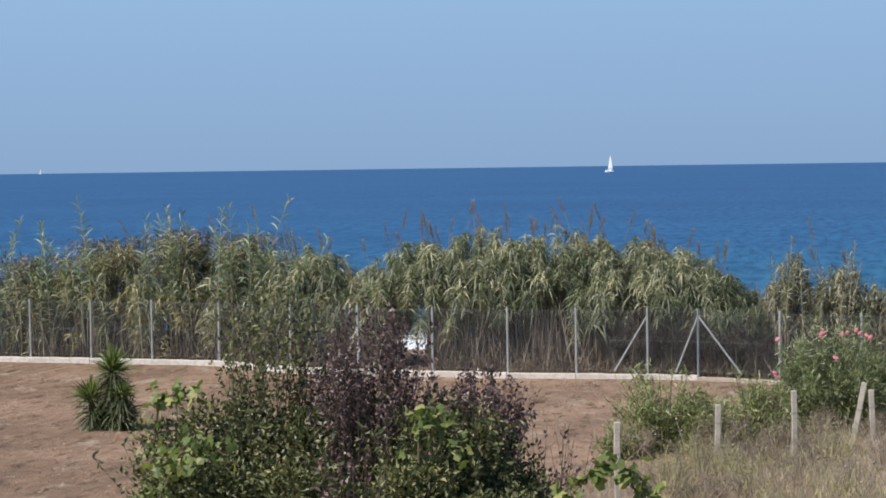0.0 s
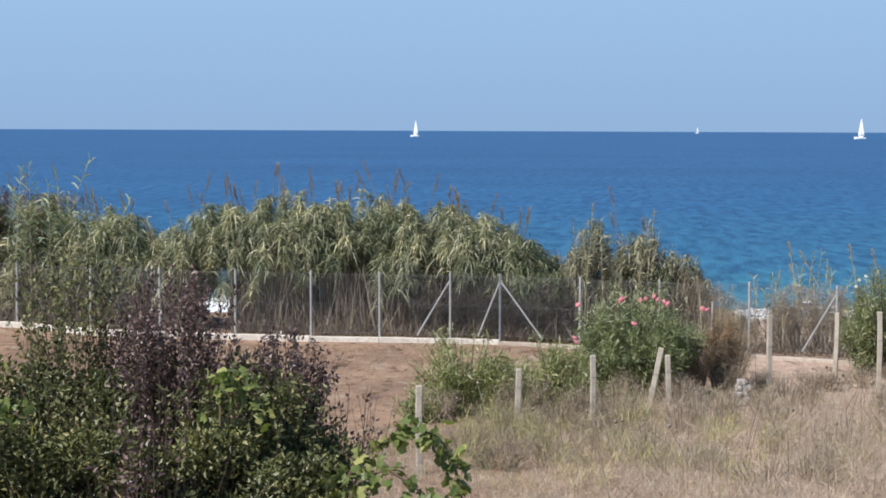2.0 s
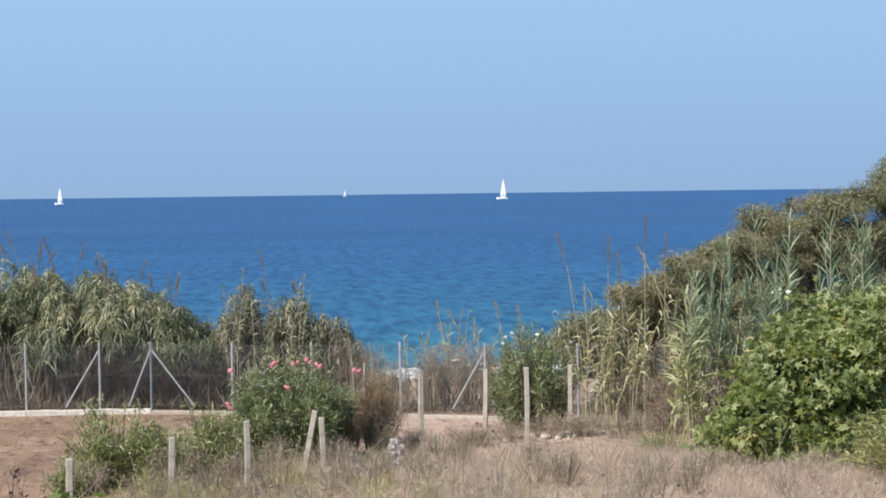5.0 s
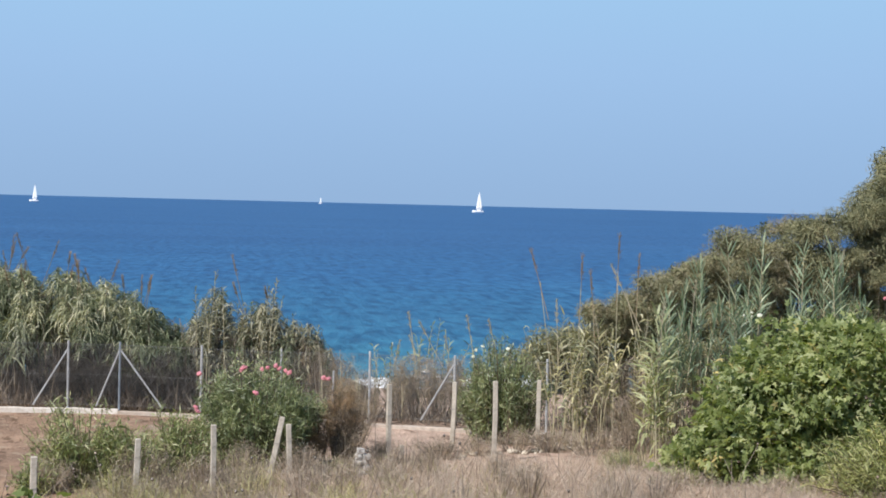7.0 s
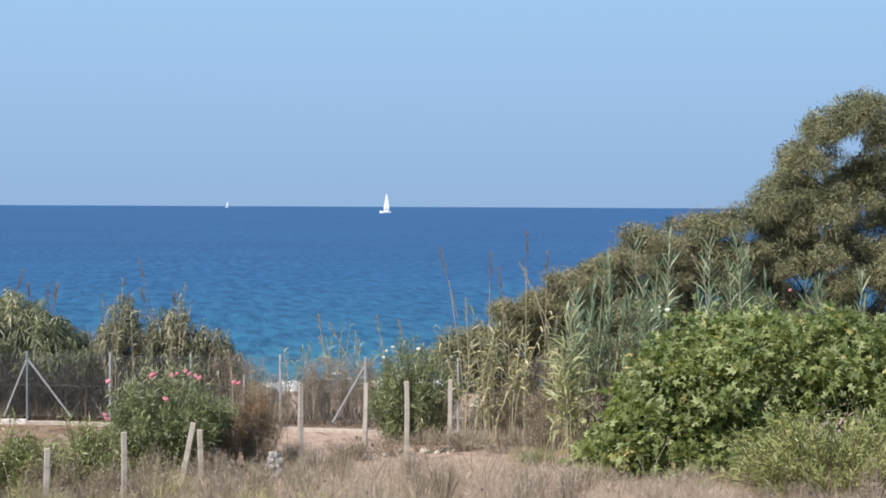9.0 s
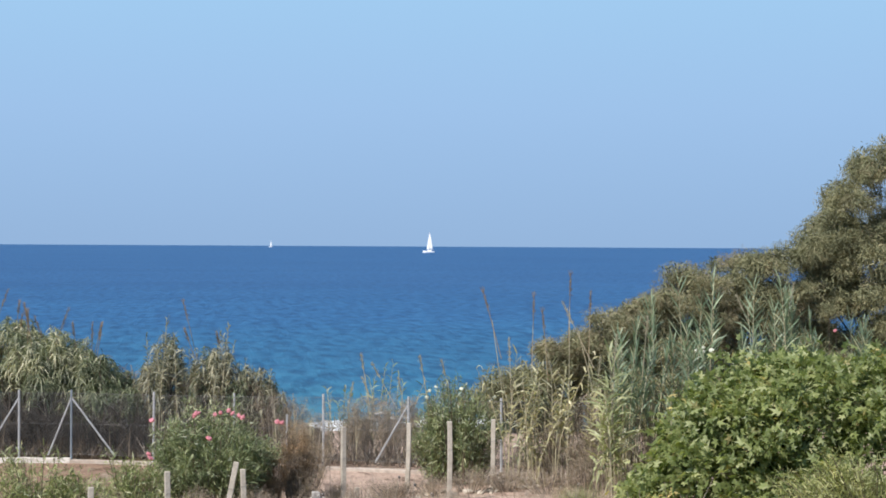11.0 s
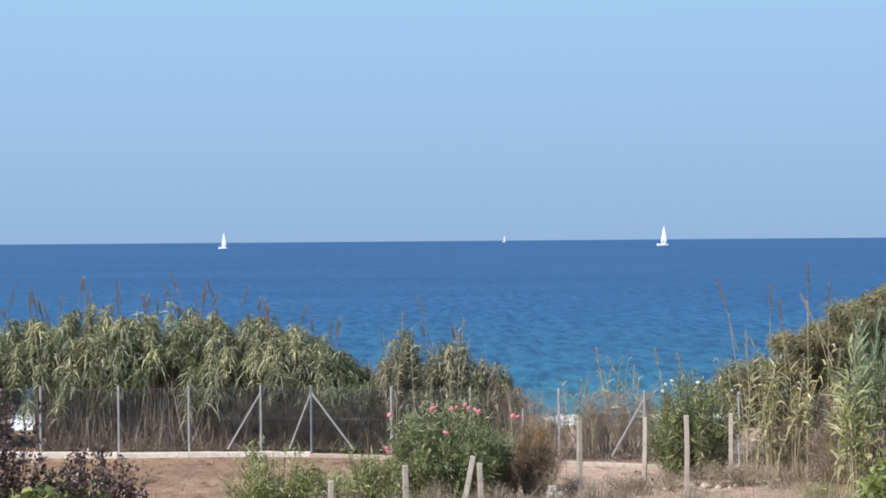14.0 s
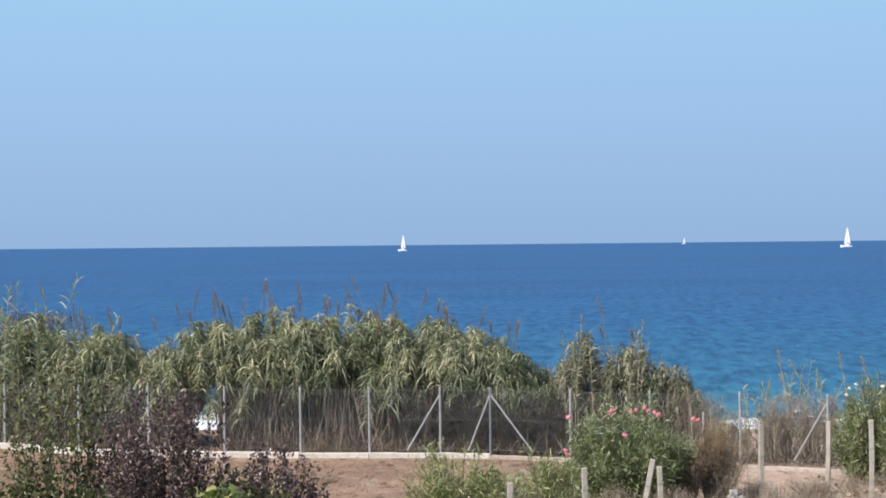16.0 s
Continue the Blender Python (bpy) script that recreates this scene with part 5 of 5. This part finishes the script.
build_vine((-2.65, 13.1), [(-2.7, 13.1, 2.8), (-2.76, 13.1, 3.8), (-2.76, 13.1, 4.25), (-2.66, 13.1, 4.36), (-2.52, 13.1, 4.2), (-2.42, 13.1, 4.0)], 120, "grape vine with bright green leaves growing through the plum tree", spread=0.06)
build_vine((-2.0, 13.2), [(-2.05, 13.2, 3.1), (-1.93, 13.2, 3.48), (-1.77, 13.2, 3.73), (-1.56, 13.2, 3.88), (-1.38, 13.2, 3.97), (-1.21, 13.2, 3.90), (-1.11, 13.2, 3.78), (-1.05, 13.2, 3.57), (-1.0, 13.2, 3.25)], 170, "trailing grape vine shoot arching out of the tree", 0.105, 0.05)
build_vine((-1.9, 13.0), [(-1.95, 13.0, 3.2), (-1.75, 13.0, 3.6), (-1.55, 13.0, 3.70), (-1.36, 13.0, 3.58), (-1.19, 13.0, 3.45), (-1.05, 13.0, 3.2)], 90, "trailing grape vine shoot arching out of the tree", 0.10, 0.065)

# ---- stones, masonry, grass ----


def build_stone(x, y, r):
    bm = bmesh.new()
    bmesh.ops.create_icosphere(bm, subdivisions=2, radius=r)
    off = Vector((x * 3, y * 3, 0))
    for v in bm.verts:
        v.co += Vector(noise.noise_vector(v.co * (1.3 / r) + off)) * r * 0.45
        v.co.z *= 0.65
    me = bpy.data.meshes.new("stone")
    bm.to_mesh(me)
    bm.free()
    me.materials.append(STONE)
    ob = new("stone", me)
    ob.matrix_basis = pose(x, y, ground_height(x, y) + r * 0.3, 0, 0, random.uniform(0, 360))
    tagged(ob, "rough pale field stone lying in dry grass", "stone", "loose stones")


for x, y, r in ((4.05, 42.9, 0.13), (4.25, 43.1, 0.10), (4.2, 42.7, 0.09), (4.55, 43.4, 0.10), (5.9, 44.9, 0.12), (6.2, 45.1, 0.14), (6.5, 45.0, 0.10), (6.9, 45.4, 0.13), (7.2, 45.3, 0.09),
                (7.9, 46.0, 0.15), (8.15, 46.1, 0.19), (8.4, 46.0, 0.12), (7.5, 45.7, 0.11), (5.6, 44.7, 0.09), (4.8, 43.6, 0.08)):
    build_stone(x, y, r)

random.seed(5)
for k in range(34):
    s = random.random()
    build_stone(5.0 + 4.0 * s + random.gauss(0, 0.15), 44.3 + 2.2 * s + random.gauss(0, 0.18), random.choice((0.045, 0.06, 0.075, 0.095)))


def build_block(x, y):
    """The last courses of a broken rubble wall, whitewashed."""
    stub = thing("masonry_stub", (x, y, -0.04), "crumbling whitewashed stone masonry half sunk in dry grass", "masonry")
    for row in range(5):
        z, left = 0.05 + 0.125 * row, -0.24 + 0.03 * row + random.uniform(0, 0.03)
        right = 0.25 - 0.045 * row
        while left < right - 0.05:
            w, hgt = random.uniform(0.11, 0.20), random.uniform(0.11, 0.135)
            bm = bmesh.new()
            bmesh.ops.create_cube(bm, size=1.0)
            bmesh.ops.subdivide_edges(bm, edges=list(bm.edges), cuts=3, use_grid_fill=True)
            off = Vector((left * 20, row * 3, z * 20))
            for v in bm.verts:
                v.co = v.co * 0.86 + v.co.normalized() * 0.07
                v.co = Vector((v.co.x * w, v.co.y * 0.24, v.co.z * hgt))
                v.co += Vector(noise.noise_vector(v.co * 14 + off)) * 0.022
            part("stone_block", bm, WHITEWASH, stub, "", pose(left + w / 2, random.uniform(-0.03, 0.03), z, random.uniform(-4, 4), random.uniform(-7, 7), random.uniform(-8, 8)))
            left += w * 0.97


build_block(2.93, 41.6)
for dx, dy in ((-0.36, -0.3), (0.42, -0.2)):
    build_dry_shrub(2.93 + dx, 41.6 + dy, 0.24, 0.45, 900, FUZZ, "dry weeds at the foot of the masonry", GRASS_DRY)


def build_grass():
    """Dry grass over the fallow strip in front of the old posts, thin straw on the soil elsewhere."""
    def keep(x, y):
        edge = float(np.interp(y, (28, 33, 37, 40, 43), (-5.0, -4.2, -3.4, -1.5, 1.6)))
        v = noise.noise(Vector((x * 0.35, y * 0.35, 7)))
        if abs(x - 0.0704 * y) < 0.16 and 38.8 < y < 41.7:
            return False
        return x > edge + v * 1.5 and y < 43.3 + v * 1.2 + max(0, x - 5) * 0.42

    pts = []
    while len(pts) < 240000:
        x, y = random.uniform(-8, 19), random.uniform(28, 46)
        if keep(x, y):
            pts.append((x, y))
    p = np.array(pts)
    n = len(p)
    base = np.concatenate([p, np.full((n, 1), -0.02)], 1)
    way = unit(np.random.normal(0, 0.85, (n, 3)) * np.array((1, 1, 0.4)) + UP)
    tall = np.array([0.50 + 0.55 * noise.noise(Vector((x * 0.6, y * 0.6, 3))) for x, y in pts])
    tall *= np.interp(p[:, 1], (39.0, 42.5), (1.0, 0.5)) * np.interp(p[:, 0], (-3.0, 1.0), (0.45, 1.0))
    reach = np.maximum(tall, 0.14)
    k = n // 5
    bent = blades(base[:k], way[:k], reach[:k] * np.random.uniform(0.8, 1.9, k), np.random.uniform(0.005, 0.010, k), np.random.uniform(0.0, 0.9, k), 2)
    fine = blades(base[k:] + UP * (reach[k:] * np.random.uniform(0, 0.75, n - k))[:, None], way[k:], reach[k:] * np.random.uniform(0.2, 0.8, n - k), np.random.uniform(0.006, 0.012, n - k), np.zeros(n - k), 1)
    ob = new("dry_grass", mesh_of("dry_grass", *joined(bent, fine), GRASS_DRY))
    tagged(ob, "tangled straw-coloured dry grass and thistles on the fallow strip", "dry grass", kind="stuff")
    pts = []
    while len(pts) < 8000:
        x, y = random.gauss(0.6, 2.6), random.gauss(35.6, 3.0)
        if y > 29 and noise.noise(Vector((x * 1.1, y * 0.6, 9))) > 0.02 and keep(x, y):
            pts.append((x, y))
    p = np.array(pts)
    n = len(p)
    base = np.concatenate([p, np.random.uniform(0, 0.5, (n, 1))], 1)
    way = unit(np.random.normal(0, 0.5, (n, 3)) + UP)
    ob = new("green_weeds", mesh_of("green_weeds", *blades(base, way, np.random.uniform(0.12, 0.4, n), np.random.uniform(0.006, 0.015, n), np.random.uniform(0, 0.5, n), 2), WEED))
    tagged(ob, "yellow-green fennel and weeds among the dry grass", "weeds", kind="stuff")
    stalks, burrs = [], []
    while len(stalks) < 330:
        x, y = random.uniform(-6, 17), random.uniform(29, 43)
        if keep(x, y):
            hgt = random.uniform(0.45, 1.15)
            dx, dy = random.gauss(0, 0.28), random.gauss(0, 0.15)
            stalks.append(tube([(x, y, -0.05), (x + dx * 0.4, y + dy * 0.4, hgt * 0.5), (x + dx, y + dy, hgt)], [0.007, 0.006, 0.004], 4))
            if random.random() < 0.14:
                tip = (x + dx, y + dy, hgt)
                burrs.append(tube([tip, (tip[0], tip[1], hgt + 0.03), (tip[0], tip[1], hgt + 0.06)], [0.012, 0.034, 0.016], 6))
    ob = new("thistle_stalks", mesh_of("thistle_stalks", *joined(*stalks), CANE_GREY))
    tagged(ob, "dead straw-brown thistle stalks standing in dry grass", "thistles", kind="stuff")
    ob = new("thistle_heads", mesh_of("thistle_heads", *joined(*burrs), REED_DRY))
    tagged(ob, "dark dried thistle heads on their stalks", "thistles", kind="stuff")
    pts = [(random.uniform(-30, 14), random.uniform(28, 54)) for _ in range(7000)]
    p = np.array(pts)
    n = len(p)
    base = np.concatenate([p, np.zeros((n, 1))], 1)
    way = unit(np.random.normal(0, 1.0, (n, 3)) * np.array((1, 1, 0.3)) + UP * 0.5)
    ob = new("straw_litter", mesh_of("straw_litter", *blades(base, way, np.random.uniform(0.05, 0.16, n), np.random.uniform(0.008, 0.018, n), np.full(n, 0.4), 2), GRASS_DRY))
    tagged(ob, "sparse straw and stubble scattered over the bare soil", "stubble", kind="stuff")
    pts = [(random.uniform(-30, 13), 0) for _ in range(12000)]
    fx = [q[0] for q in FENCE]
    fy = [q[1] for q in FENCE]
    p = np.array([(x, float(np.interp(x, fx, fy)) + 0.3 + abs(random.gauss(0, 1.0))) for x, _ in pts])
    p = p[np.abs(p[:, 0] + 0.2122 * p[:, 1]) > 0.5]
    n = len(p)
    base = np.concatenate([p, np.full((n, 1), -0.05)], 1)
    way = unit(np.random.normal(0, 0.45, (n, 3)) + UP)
    # same darkened brown, so the fence foot has shade in its colour
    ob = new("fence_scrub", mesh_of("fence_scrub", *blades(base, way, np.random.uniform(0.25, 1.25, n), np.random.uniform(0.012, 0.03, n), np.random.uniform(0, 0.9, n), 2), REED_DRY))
    tagged(ob, "withered brown scrub and dead stalks behind the wire fence", "dry scrub", kind="stuff")


def build_clods():
    """Crumbs and clods of tilled soil."""
    vs, fs = [], []
    for _ in range(9000):
        x, y = random.uniform(-28, 5), random.uniform(30, 53)
        if x > np.interp(y, (28, 33, 37, 40, 43, 46), (-5.0, -4.2, -3.4, -1.5, 1.6, 5)):
            continue
        r = random.uniform(0.015, 0.05) * (1.8 if random.random() < 0.08 else 1)
        z = ground_height(x, y)
        k = len(vs)
        for dx, dy, dz in ((1, 0, 0), (0, 1, 0), (-1, 0, 0), (0, -1, 0), (0, 0, 0.8)):
            vs.append((x + dx * r * random.uniform(0.7, 1.3), y + dy * r * random.uniform(0.7, 1.3), z - 0.004 + dz * r * random.uniform(0.7, 1.2)))
        fs += [(k, k + 1, k + 4), (k + 1, k + 2, k + 4), (k + 2, k + 3, k + 4), (k + 3, k, k + 4)]
    ob = new("soil_clods", mesh_of("soil_clods", vs, fs, SOIL))
    tagged(ob, "loose clods of dry reddish-brown tilled soil", "soil clods", kind="stuff")


build_grass()
build_clods()
